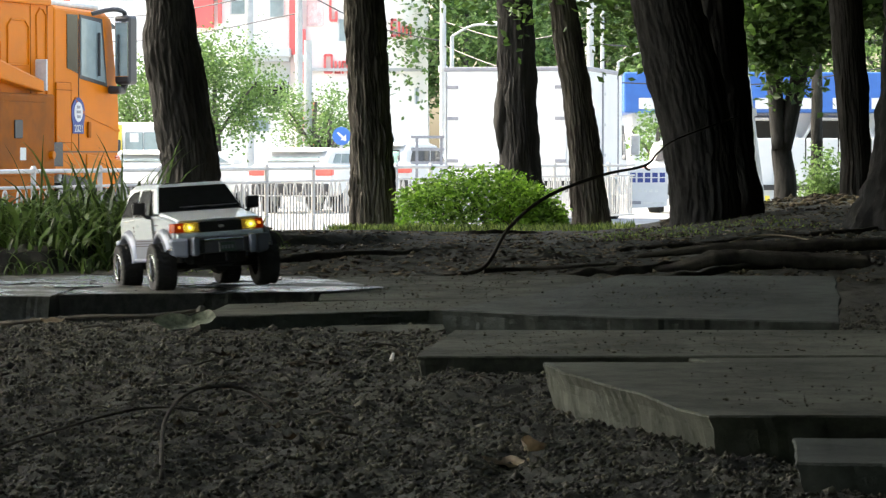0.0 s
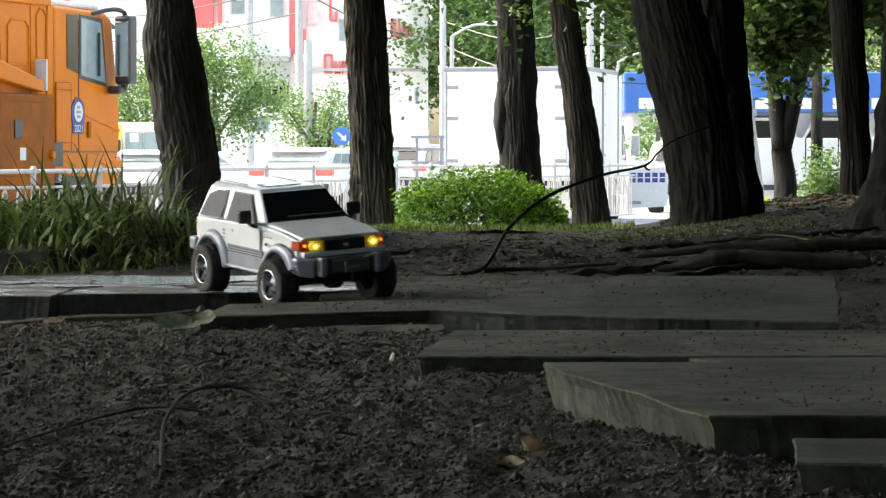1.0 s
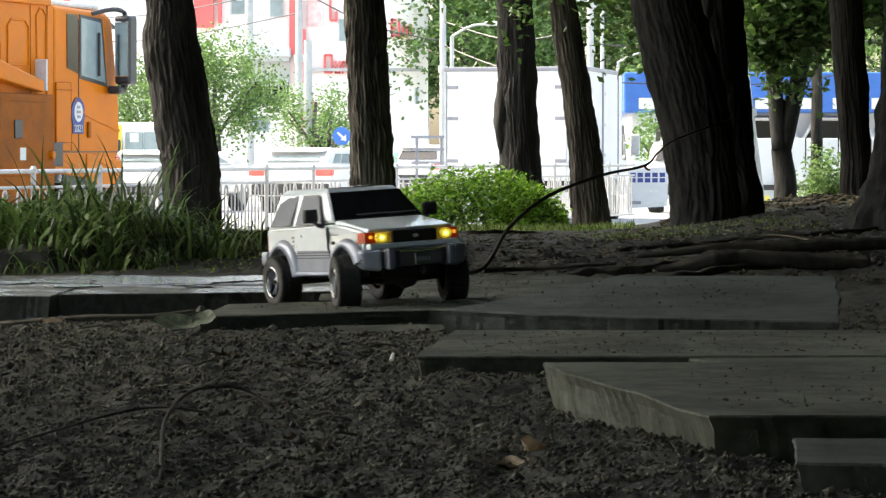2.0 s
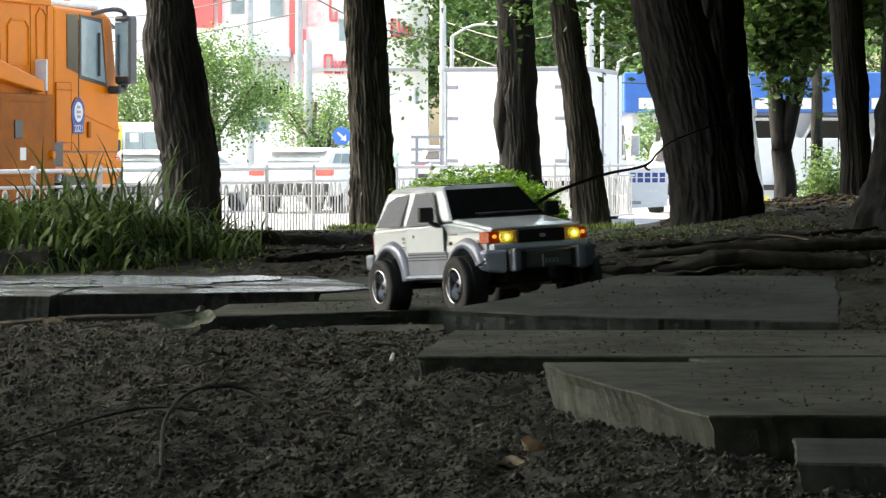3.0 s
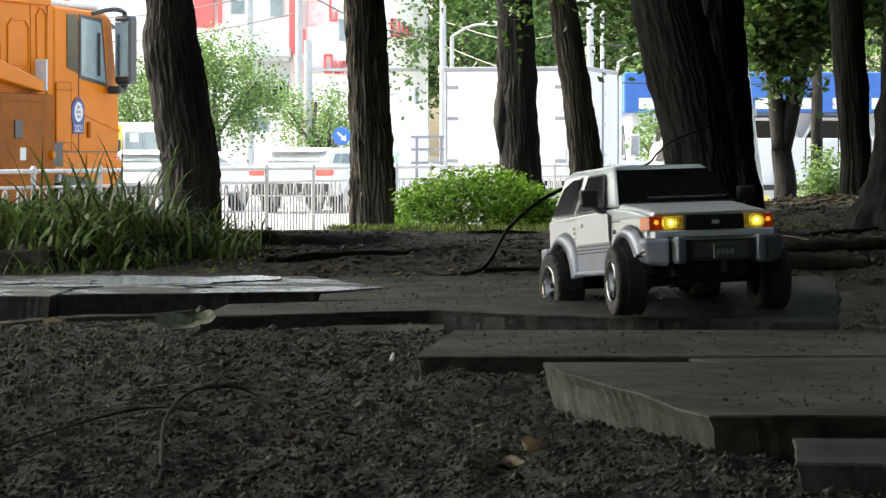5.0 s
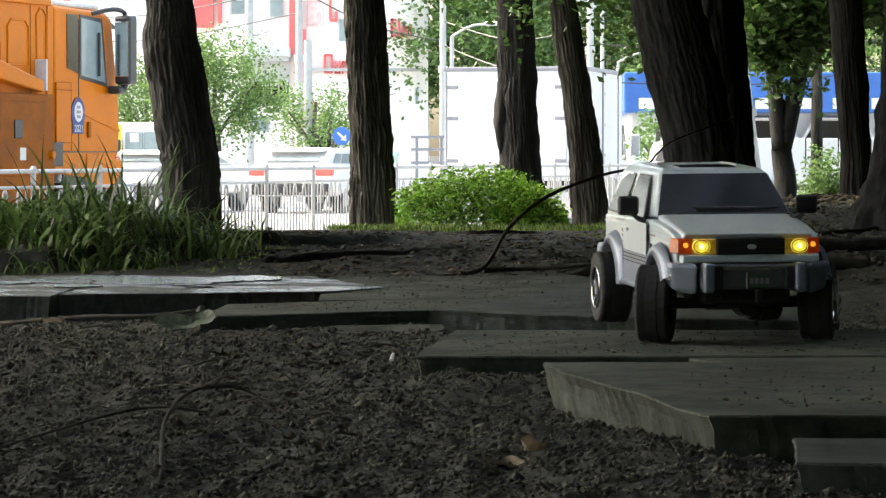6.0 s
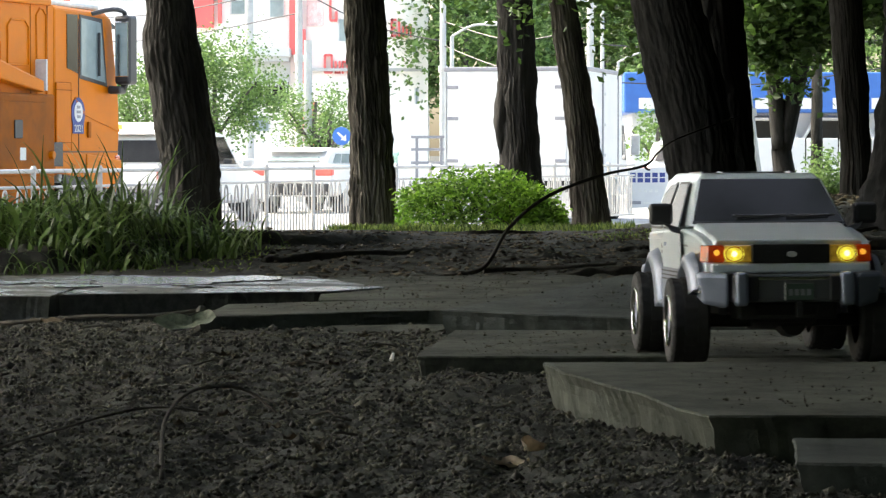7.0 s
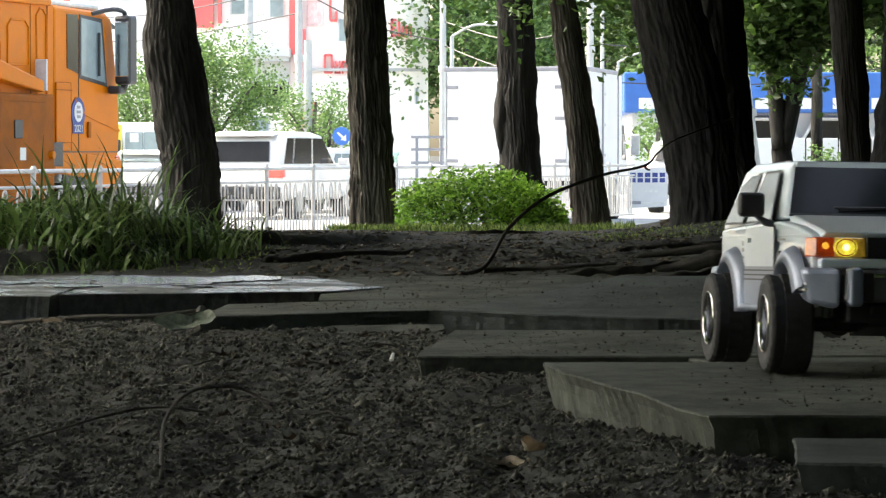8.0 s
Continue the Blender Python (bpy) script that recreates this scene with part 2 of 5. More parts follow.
def ground_z(x, y):
    """The lie of the soil: a low hollow beside the slabs, a bank behind them, then the fall to the street."""
    z = np.interp(y, (-3, 1.0, 3.1, 4.3, 5.0, 6.2, 7.0, 11, 15, 17, 26, 30), (0.03, 0.02, 0.03, 0.004, -0.02, 0.012, 0.022, -0.04, -0.115, -0.16, -0.93, ROAD_Z - 0.03))
    near = max(0.0, min(1.0, (y - 5.6) / 1.2))
    right = max(0.0, min(1.0, (x - 0.25 * y / 6) / (0.09 * y)))
    z += near * right * right * (3 - 2 * right) * np.interp(y, (5, 7, 12, 22, 30), (0.0, 0.02, 0.1, 0.3, 0.0))
    # the raised bed of the long grass, with a crumbling edge
    edge = np.interp(y, (6.05, 6.25, 6.6, 8.0, 8.8, 10.5), (-2.2, -0.74, -0.64, -0.5, -0.27, 0.0)) + 0.05 * noise.noise(Vector((x * 5, y * 4, 7)))
    bed = max(0.0, min(1.0, (edge - x) / 0.07))
    z += bed * bed * (3 - 2 * bed) * np.interp(y, (6.05, 6.5, 8.0, 9.0, 11, 15), (0.03, 0.05, 0.042, 0.03, 0.012, 0)) * (1 + 0.35 * noise.noise(Vector((x * 16, y * 9, 2))))
    near_r = max(0.0, min(1.0, (x + 0.1) / 0.3)) * np.interp(y, (1.2, 2.2, 2.8, 3.4), (0, 0.009, 0.004, 0))
    return z + near_r + 0.010 * noise.noise(Vector((x * 3.1, y * 2.3, 0))) + 0.006 * noise.noise(Vector((x * 11, y * 8, 3)))


def fine_z(x, y):
    """The soil with its small lumps."""
    z = float(ground_z(min(max(x, -6), 6), y))
    if 1.0 < y < 9:
        z += 0.007 * noise.noise(Vector((x * 34, y * 24, 5))) + 0.004 * noise.noise(Vector((x * 95, y * 80, 8)))
    return z


def ground():
    ys = np.concatenate([np.linspace(-3, 1.2, 12), np.linspace(1.25, 9, 520), np.linspace(9.1, 30, 115), np.linspace(33, 60, 6), (120, 400, 1500, 4000)])
    us = np.concatenate([(-1500.0, -300, -60), np.linspace(-1, 1, 380), (60.0, 300, 1500)])
    v, f = [], []
    for y in ys:
        half = 1.0 + max(0, y) * 0.19
        for u in us:
            x = u * half if abs(u) <= 1 else u + half * (1 if u > 0 else -1)
            z = fine_z(x, y) if y < 30 else ROAD_Z - 0.03
            v.append((x, y, z))
    w = len(us)
    for j in range(len(ys) - 1):
        for i in range(w - 1):
            a = j * w + i
            f.append((a, a + 1, a + w + 1, a + w))
    ob = raw("ground", v, f, SOIL, smooth=True)
    return tagged(ob, "dark damp bare park soil falling to the street", "ground", kind="structure")


ground()
road = part("road", box(-300, 300, 30, 600, ROAD_Z - 0.2, ROAD_Z), ASPHALT)
tagged(road, "pale sunlit asphalt street beyond the railing", "road", kind="structure")


def slab(top, thick, mat, label, seed):
    """A hewn stone plank: an uneven outline, chipped edges, a top that tilts as it lies."""
    rng = random.Random(seed)
    fitp = np.linalg.lstsq(np.array([(p[0], p[1], 1.0) for p in top]), np.array([p[2] for p in top]), rcond=None)[0]
    pts = []
    for i, p in enumerate(top):
        q = top[(i + 1) % len(top)]
        n = max(2, int((Vector(q) - Vector(p)).length / 0.006))
        for k in range(n):
            w = Vector(p).lerp(Vector(q), k / n)
            j = 0.0011 if k else 0.0008
            slow = 0.006 * noise.noise(Vector((w.x * 9, w.y * 9, seed)))
            pts.append(w + Vector((rng.uniform(-j, j) + slow, rng.uniform(-j, j) + slow, 0)))
            pts[-1].z = float(fitp[0] * pts[-1].x + fitp[1] * pts[-1].y + fitp[2])
    bm = bmesh.new()
    up = [bm.verts.new(p) for p in pts]
    mass = sum((Vector((p.x, p.y, 0)) for p in pts), Vector()) / len(pts)

    def under(p, k):
        d = mass - Vector((p.x, p.y, 0))
        return d.normalized() * thick * k
    rings, depth = [up], 7
    for k in range(1, depth + 1):
        u = k / depth
        ring = []
        for p in pts:
            rough = 0.0036 * noise.noise(Vector((p.x * 28, p.y * 28, seed + u * 4))) + 0.0014 * noise.noise(Vector((p.x * 75, p.y * 75, seed + u * 8)))
            d = under(p, 1.0).normalized()
            ring.append(bm.verts.new(p + under(p, 0.05 + 0.2 * u) + d * rough + Vector((0, 0, -thick * u))))
        rings.append(ring)
    n = len(pts)
    f = bm.faces.new(up)
    bm.faces.new(rings[-1][::-1])
    for hi, lo in zip(rings, rings[1:]):
        for i in range(n):
            bm.faces.new((hi[i], lo[i], lo[(i + 1) % n], hi[(i + 1) % n]))
    bmesh.ops.recalc_face_normals(bm, faces=bm.faces[:])
    bmesh.ops.bevel(bm, geom=list(f.edges), offset=0.0018, segments=1, affect="EDGES")
    bmesh.ops.triangulate(bm, faces=[x for x in bm.faces if len(x.verts) > 4])
    return tagged(part("stone_slab", bm, mat), label, "stone slab", "stone slabs of the path")


SLABS = (
    ([(-0.62, 5.0, 0.026), (-0.35, 5.13, 0.0235), (-0.19, 5.2, 0.022), (-0.1, 5.4, 0.02), (-0.25, 5.95, 0.018), (-0.62, 5.95, 0.02)], 0.075, STONE_WET, "grey stone slab with a wet film on its top"),
    ([(-1.1, 4.96, 0.024), (-0.628, 4.975, 0.025), (-0.628, 5.95, 0.02), (-1.1, 5.9, 0.02)], 0.08, STONE_WET, "grey stone slab with rain water on it"),
    ([(-0.345, 4.36, 0.024), (-0.02, 4.5, 0.026), (0.16, 4.45, 0.028), (0.16, 4.8, 0.027), (-0.12, 4.84, 0.024), (-0.33, 4.76, 0.021)], 0.03, STONE, "flat grey stone slab in bare soil"),
    ([(-0.2, 4.96, 0.018), (-0.05, 4.86, 0.022), (0.3, 4.84, 0.026), (0.4, 5.3, 0.024), (0.24, 5.98, 0.02), (-0.22, 5.98, 0.016)], 0.05, STONE, "broad grey stone slab strewn with crumbs of soil"),
    ([(-0.2, 4.3, 0.004), (-0.01, 4.26, 0.006), (0.02, 4.42, 0.01), (-0.16, 4.45, 0.006)], 0.03, STONE, "low sunken piece of stone slab"),
    ([(-0.006, 3.75, 0.061), (0.2, 3.64, 0.06), (0.455, 3.55, 0.06), (0.52, 4.1, 0.09), (0.235, 4.15, 0.089), (0.1, 3.9, 0.076)], 0.045, STONE_DARK, "dark stone slab lying tilted"),
    ([(-0.027, 3.11, 0.048), (0.9, 3.13, 0.05), (0.9, 3.52, 0.052), (0.012, 3.52, 0.052)], 0.03, STONE, "long grey stone slab with a chipped edge"),
    ([(0.187, 2.19, 0.066), (0.9, 2.17, 0.066), (0.9, 2.72, 0.069), (0.086, 2.71, 0.069), (0.1, 2.6, 0.069), (0.128, 2.46, 0.068)], 0.07, STONE, "long grey stone slab with a broken slanting end"),
    ([(0.225, 1.98, 0.055), (0.9, 1.9, 0.05), (0.9, 2.12, 0.055), (0.24, 2.13, 0.055)], 0.05, STONE_DARK, "dark stone slab sunk into the soil"),
    ([(0.3, 2.76, 0.0605), (0.9, 2.75, 0.0605), (0.9, 3.07, 0.053), (0.24, 3.06, 0.049)], 0.04, STONE, "grey stone slab between its neighbours"),
)
for _i, (_top, _thick, _mat, _label) in enumerate(SLABS):
    slab(_top, _thick, _mat, _label, _i)


def tree(base, lean, height, r0, mat, label, seed, crown=None, leaves=0.34, limbs=(), bend=0.0, flare=1.35, drop=0.25, name="tree", leaf_mat=None, furrow=0.13, sprays=(), burls=(), forks=4, spine=(), seg=40):
    """A park tree: trunk, limbs, crown. lean: sideways and forward shift of the trunk over its height."""
    x, y, z = base
    rng = np.random.default_rng(seed)
    t = thing(name, pose(x, y, z), label, "tree", "park trees")
    steps = np.concatenate([np.linspace(0, 0.5, 130), np.linspace(0.53, 1, 12)])
    n = len(steps)
    path, rad = [], []
    for i in range(n):
        u = float(steps[i])
        wob = 0.025 * r0 / 0.15
        if spine:
            zz = z - drop + (height + drop) * (u * 0.8 if u <= 0.5 else 0.4 + (u - 0.5) * 1.2)
            hs = [q[0] for q in spine]
            over = max(0.0, zz - hs[-1])
            slope = (spine[-1][1] - spine[-2][1]) / (hs[-1] - hs[-2])
            path.append((float(np.interp(zz, hs, [q[1] for q in spine])) - x + slope * over + 0.006 * noise.noise(Vector((seed, zz * 7, 0))), lean[1] * u, zz - z))
            rad.append(float(np.interp(zz, hs, [q[2] for q in spine])) * (1 - 0.12 * over) * (1 - 0.1 * furrow))
            continue
        path.append((lean[0] * u + bend * math.sin(u * math.pi) + wob * noise.noise(Vector((seed, u * 6, 0))), lean[1] * u + wob * noise.noise(Vector((seed, 9, u * 6))), -drop + (height + drop) * u))
        h = max(0, path[-1][2])
        rad.append(r0 * (1 - 0.45 * u) * (1 + (flare - 1) * math.exp(-h / 0.13)))
    part("trunk", tube(path, rad, seg, 0.06, seed=seed, furrow=furrow), mat, t, smooth=True)
    top = Vector(path[-1])
    for k in range(forks):
        w = k * 1.6 + seed
        a = Vector(path[-1 - 3 * k if k < 3 else -4])
        e = a + Vector((math.cos(w) * 1.1, math.sin(w) * 1.1, 0.9))
        m = (a + e) / 2 + Vector((0, 0, 0.15))
        part("limb", tube(curve_points([a, m, e], 8), np.linspace(r0 * 0.4, r0 * 0.12, 8), 8, 0.1, seed=k), mat, t, smooth=True)
    for (a, e, ra, re) in limbs:
        m = [(p + q) / 2 for p, q in zip(a, e)]
        m[0] += 0.03
        part("limb", tube(curve_points([a, m, e], 12), np.linspace(ra, re, 12), 12, 0.12, seed=seed), mat, t, smooth=True)
    if crown is None:
        crown = ((top.x, top.y, top.z + 1.2), 2.4, 80, 46)
    c, r, k, per = crown
    leaf_mesh("crown", clumps(rng, c, r, k, per, 0.34, 0.55), leaves, leaf_mat or LEAF, t, rng, aspect=0.7)
    for bx, by, bz, br, bh in burls:
        pts = [(bx, by, bz + bh * (u - 0.5)) for u in np.linspace(0, 1, 16)]
        part("burl", tube(pts, [br * max(0.06, math.sin(math.pi * u)) ** 0.6 for u in np.linspace(0, 1, 16)], 20, 0.35, seed=seed + bz, furrow=0.3), mat, t, smooth=True)
    for c, r, k, per, sz in sprays:
        leaf_mesh("foliage", clumps(rng, c, r, k, per, 0.09, 1.0), sz, LEAF, t, rng, aspect=0.55)
    return t


def gz(x, y):
    return float(ground_z(x, y))


tree((-1.44, 18.0, gz(-1.44, 18.0)), (-0.26, 0.1), 5.5, 0.155, BARK, "dark-barked park tree leaning beside the railing", 1, flare=1.15, bend=-0.02, spine=((-0.45, -1.44, 0.172), (-0.06, -1.455, 0.162), (0.2, -1.458, 0.162), (0.5, -1.515, 0.167), (0.82, -1.569, 0.165), (1.15, -1.586, 0.133)), seg=150, crown=((-0.4, 0.3, 6.7), 2.2, 40, 46))
tree((-0.36, 17.0, gz(-0.36, 17)), (-0.16, 0.1), 5.5, 0.118, BARK_GREY, "straight park tree with deeply furrowed bark", 2, flare=1.12, furrow=0.22, spine=((-0.4, -0.372, 0.14), (-0.18, -0.376, 0.131), (0.17, -0.385, 0.116), (0.48, -0.399, 0.108), (0.79, -0.417, 0.108), (1.1, -0.43, 0.108)), seg=150, crown=((-0.4, 0.3, 6.7), 2.2, 40, 46))
tree((0.625, 22.0, gz(0.625, 22)), (-0.25, 0.1), 5.5, 0.14, BARK, "dark park tree rising out of a bush", 3, burls=((-0.205, -0.02, 1.1, 0.055, 0.55),), flare=1.15, sprays=(((-0.42, 0, 2.05), 0.25, 8, 22, 0.07),), spine=((-0.6, 0.6, 0.17), (-0.03, 0.574, 0.15), (0.15, 0.548, 0.144), (0.55, 0.524, 0.14), (0.95, 0.518, 0.134), (1.35, 0.506, 0.122)), seg=150, crown=((-0.4, 0.3, 6.7), 2.2, 40, 46))
tree((0.92, 18.0, gz(0.92, 18)), (-0.5, 0.1), 5.5, 0.105, BARK_GREY, "slender leaning park tree with furrowed bark", 4, flare=1.2, furrow=0.2, sprays=(((0.12, 0, 1.25), 0.22, 16, 22, 0.06), ((-0.4, 0, 1.45), 0.2, 8, 20, 0.06)), spine=((-0.45, 0.87, 0.12), (-0.14, 0.857, 0.111), (0.17, 0.831, 0.092), (0.5, 0.792, 0.085), (0.82, 0.74, 0.082), (1.15, 0.689, 0.074)), seg=150, crown=((-0.4, 0.3, 6.7), 2.2, 40, 46))
tree((1.06, 12.0, gz(1.06, 12)), (-0.5, 0.2), 3.4, 0.165, BARK, "thick dark tree trunk leaning over the path", 5, flare=1.12, spine=((-0.2, 1.02, 0.145), (-0.02, 1.015, 0.133), (0.2, 1.006, 0.131), (0.41, 0.968, 0.136), (0.63, 0.914, 0.138), (0.85, 0.862, 0.129)), seg=150)
tree((1.17, 12.6, gz(1.17, 12.6)), (-0.2, 0.2), 3.4, 0.16, BARK, "thick dark trunk close behind its neighbour", 6, flare=1.1, spine=((-0.2, 1.18, 0.135), (-0.01, 1.173, 0.128), (0.22, 1.139, 0.128), (0.54, 1.115, 0.127), (0.88, 1.092, 0.127)), seg=150)
_g = gz(2.78, 25)
tree((2.78, 25.0, _g), (-0.05, 0.1), 0.7 - _g, 0.12, BARK, "forked grey tree with hanging green leaves", 7, forks=0, crown=((-0.05, 0, 2.3 - _g), 1.0, 60, 40), leaves=0.1,
     sprays=(((-0.12, -0.3, 1.42 - _g), 0.36, 80, 26, 0.085), ((0.42, -0.2, 1.5 - _g), 0.3, 46, 24, 0.085), ((0.85, -0.2, 1.45 - _g), 0.26, 40, 24, 0.085), ((-0.2, -0.25, 1.1 - _g), 0.2, 26, 22, 0.085), ((0.12, -0.3, 1.3 - _g), 0.3, 50, 24, 0.085), ((-0.02, -0.3, 0.85 - _g), 0.14, 8, 16, 0.08)),
     limbs=(((-0.07, 0.02, 0.3 - _g), (-0.28, 0.1, 1.9 - _g), 0.066, 0.05), ((-0.05, 0.04, 0.3 - _g), (0.3, 0.1, 2.1 - _g), 0.075, 0.055)))
tree((2.18, 16.0, gz(2.18, 16)), (-0.33, 0.1), 3.2, 0.1, BARK, "dark slender tree beside a big root", 8, flare=1.3, spine=((-0.2, 2.14, 0.11), (0.09, 2.131, 0.083), (0.26, 2.128, 0.075), (0.63, 2.103, 0.083), (1.05, 2.073, 0.083)), seg=150)
tree((1.345, 8.6, gz(1.345, 8.6)), (0.02, 0.1), 3.0, 0.14, BARK, "tree with a broad rooted foot", 9, flare=1.65, furrow=0.2, seg=130)
tree((3.62, 30.0, ROAD_Z), (-0.03, 0), 3.4, 0.07, BARK_GREY, "thin young street tree", 10)
# tall trees added out of view; their high crowns block light above the slabs
for _k, (_x, _y) in enumerate(((-2.4, 4.4), (-2.6, 7.6), (-4.6, 1.5))):
    tree((_x, _y, gz(_x, _y)), (0.1, 0), 4.2, 0.15, BARK, "tall unseen tree added to shade the slabs", 60 + _k, crown=((0.1, 0, 5.2), 2.8, 85, 46), leaves=0.5)
# unseen trees added beside and behind the view to keep light off the ground
for _k, (_x, _y) in enumerate(((-2.8, 9.5), (2.4, 5.4), (-1.9, -0.5), (1.9, -0.8), (0.2, -3.5), (3.4, 10.5), (-4.4, 14.5), (3.8, -3.5), (4.6, 2.2), (0.0, -6.5), (4.2, -6.5), (5.6, 6.5), (6.2, 11.5), (4.3, 15.5), (5.2, 20.0), (2.9, 7.2), (3.5, 13.0), (4.4, 18.6), (5.0, 23.5), (-3.2, 0.8))):
    tree((_x, _y, gz(_x, max(_y, -3))), (0.1, 0), 3.2, 0.15, BARK, "unseen tree added to shade the park", 20 + _k, crown=((0.1, 0, 3.3 if _y < 8 else 3.8), 2.6, 150 if _x > -2 else 80, 46), leaves=0.5)


def shade_wall(x0, y0, x1, y1, h, seed, label):
    """Unseen shrubs added to block light: a lumpy leafy core, a coat of leaves."""
    rng = np.random.default_rng(seed)
    t = thing("shade_shrubs", pose(x0, y0, -0.1), label, "shrubs")
    n = 40
    v, f = [], []
    for i in range(n + 1):
        u = i / n
        for j, (o, z) in enumerate(((0.8, 0), (0.9, h * 0.5), (0.5, h * 0.9), (0, h), (-0.5, h * 0.9), (-0.9, h * 0.5), (-0.8, 0))):
            k = 1 + 0.35 * noise.noise(Vector((u * 14, j, seed)))
            dx, dy = (x1 - x0), (y1 - y0)
            ln = math.hypot(dx, dy)
            v.append((dx * u - dy / ln * o * k, dy * u + dx / ln * o * k, z * k))
    for i in range(n):
        for j in range(6):
            a = 7 * i + j
            f.append((a, a + 1, a + 8, a + 7))
    raw("core", v, f, LEAF, t)
    u = rng.uniform(0, 1, 2600)
    c = np.stack([(x1 - x0) * u, (y1 - y0) * u, rng.uniform(0, h, 2600)], 1) + rng.normal(0, 0.7, (2600, 3)) * (1, 1, 0.2)
    leaf_mesh("foliage", c, 0.3, LEAF, t, rng, aspect=0.7)
    return t


# both banks stand out of view and only darken the park
shade_wall(-9, -7.5, 9, -8.0, 6.0, 1, "unseen shrub bank added to block light from behind")
shade_wall(7.8, -7, 8.5, 22, 6.0, 2, "unseen shrub bank added to block light from the right")


def foliage(name, label, category, m, centres, size, mat, seed, stems=()):
    t = thing(name, m, label, category)
    rng = np.random.default_rng(seed)
    leaf_mesh("foliage", centres, size, mat, t, rng)
    for a, b, r in stems:
        part("stem", rod(a, b, r, r * 0.5, 6), BARK_GREY, t)
    return t


def bush(x, y, w, d, h, size, mat, label, seed, count, name="bush"):
    rng = np.random.default_rng(seed)
    pts = []
    for _ in range(count):
        u = rng.uniform(-1, 1)
        top = h * (0.55 + 0.45 * math.cos(u * 1.45)) * rng.uniform(0.7, 1.05)
        p = np.array((u * w / 2, rng.uniform(-d / 2, d / 2), 0))
        k = 10
        zz = top * rng.uniform(0, 1, k) ** 0.75
        pts.append(np.stack([p[0] + rng.normal(0, 0.012, k) + zz * 0.1 * rng.normal(), p[1] + rng.normal(0, 0.012, k), zz], 1))
    stems = [((rng.uniform(-w * 0.4, w * 0.4), rng.uniform(-d * 0.3, d * 0.3), -0.05), (rng.uniform(-w * 0.45, w * 0.45), 0, h * 0.7), 0.006) for _ in range(14)]
    return foliage(name, label, "bush", pose(x, y, gz(x, y)), np.concatenate(pts), size, mat, seed, stems)


bush(0.17, 16.2, 0.8, 0.5, 0.34, 0.03, LEAF_BUSH, "bright green leafy bush in the light", 31, 760)
bush(0.46, 16.6, 0.4, 0.4, 0.19, 0.032, LEAF_BUSH, "low part of a bright green bush beside a trunk", 32, 220)
bush(3.34, 27.0, 0.42, 0.4, 0.33 - gz(3.34, 27.0), 0.045, LEAF_FAR, "clipped green hedge bush", 33, 900, "hedge")


def blades(name, label, area, count, length, width, mat, seed, lean=0.5, kind="stuff"):
    """Long arching blades, each a bent strip."""
    rng = np.random.default_rng(seed)
    v, f = [], []
    for _ in range(count):
        x = rng.uniform(area[0], area[1])
        y = rng.uniform(area[2], area[3])
        ln = length * rng.uniform(0.45, 1.15)
        a = rng.uniform(0, 2 * math.pi)
        dx, dy = math.cos(a), math.sin(a)
        bendk = lean * rng.uniform(0.45, 1.35)
        wd = width * rng.uniform(0.6, 1.2)
        z0 = gz(x, y) - 0.01
        i0 = len(v)
        seg = 6
        px = pz = ang = 0.0
        for k in range(seg + 1):
            u = k / seg
            w = wd * (1 - u ** 2.2) * 0.5 + 0.0002
            v.append((x + dx * px - dy * w, y + dy * px + dx * w, z0 + pz))
            v.append((x + dx * px + dy * w, y + dy * px - dx * w, z0 + pz))
            ang = bendk * u * 2.1
            px += ln / seg * math.sin(ang)
            pz += ln / seg * math.cos(ang)
        for k in range(seg):
            b = i0 + 2 * k
            f.append((b, b + 1, b + 3, b + 2))
    return tagged(raw(name, v, f, mat), label, "grass", kind=kind)


blades("long_grass", "clump of broad arching green grass on the bank", (-1.35, -0.92, 6.25, 7.7), 900, 0.17, 0.0105, BLADE, 41, 1.9)
blades("long_grass", "dense clump of broad arching grass at the bank's edge", (-0.96, -0.68, 6.35, 7.7), 620, 0.205, 0.0105, BLADE, 48, 1.7)
blades("long_grass", "tall blades standing out of the grass clump", (-0.95, -0.62, 6.6, 7.5), 60, 0.25, 0.009, BLADE, 46, 0.6)
blades("long_grass", "thin tuft of long grass at the bank's end", (-0.72, -0.46, 6.8, 7.9), 420, 0.16, 0.0075, BLADE, 42, 1.4)
blades("long_grass", "grass hanging over the bank's crumbling edge", (-0.8, -0.58, 6.3, 7.0), 300, 0.12, 0.008, BLADE, 49, 2.0)
blades("long_grass", "short tufts of grass at the foot of the bank", (-1.3, -0.7, 6.15, 6.5), 300, 0.1, 0.008, BLADE, 45, 1.6)
blades("short_grass", "dark moss and seedlings on the bank's edge", (-0.8, -0.4, 6.25, 8.4), 3200, 0.026, 0.005, MOSS, 47, 1.4)
blades("short_grass", "short bright grass round the tree feet", (-0.55, 0.9, 14.2, 16.6), 5000, 0.05, 0.006, MOSS, 43, 0.6)
blades("short_grass", "sparse moss and grass on the soil mound", (0.5, 1.15, 9.0, 12.2), 3600, 0.022, 0.006, MOSS, 44, 1.0)


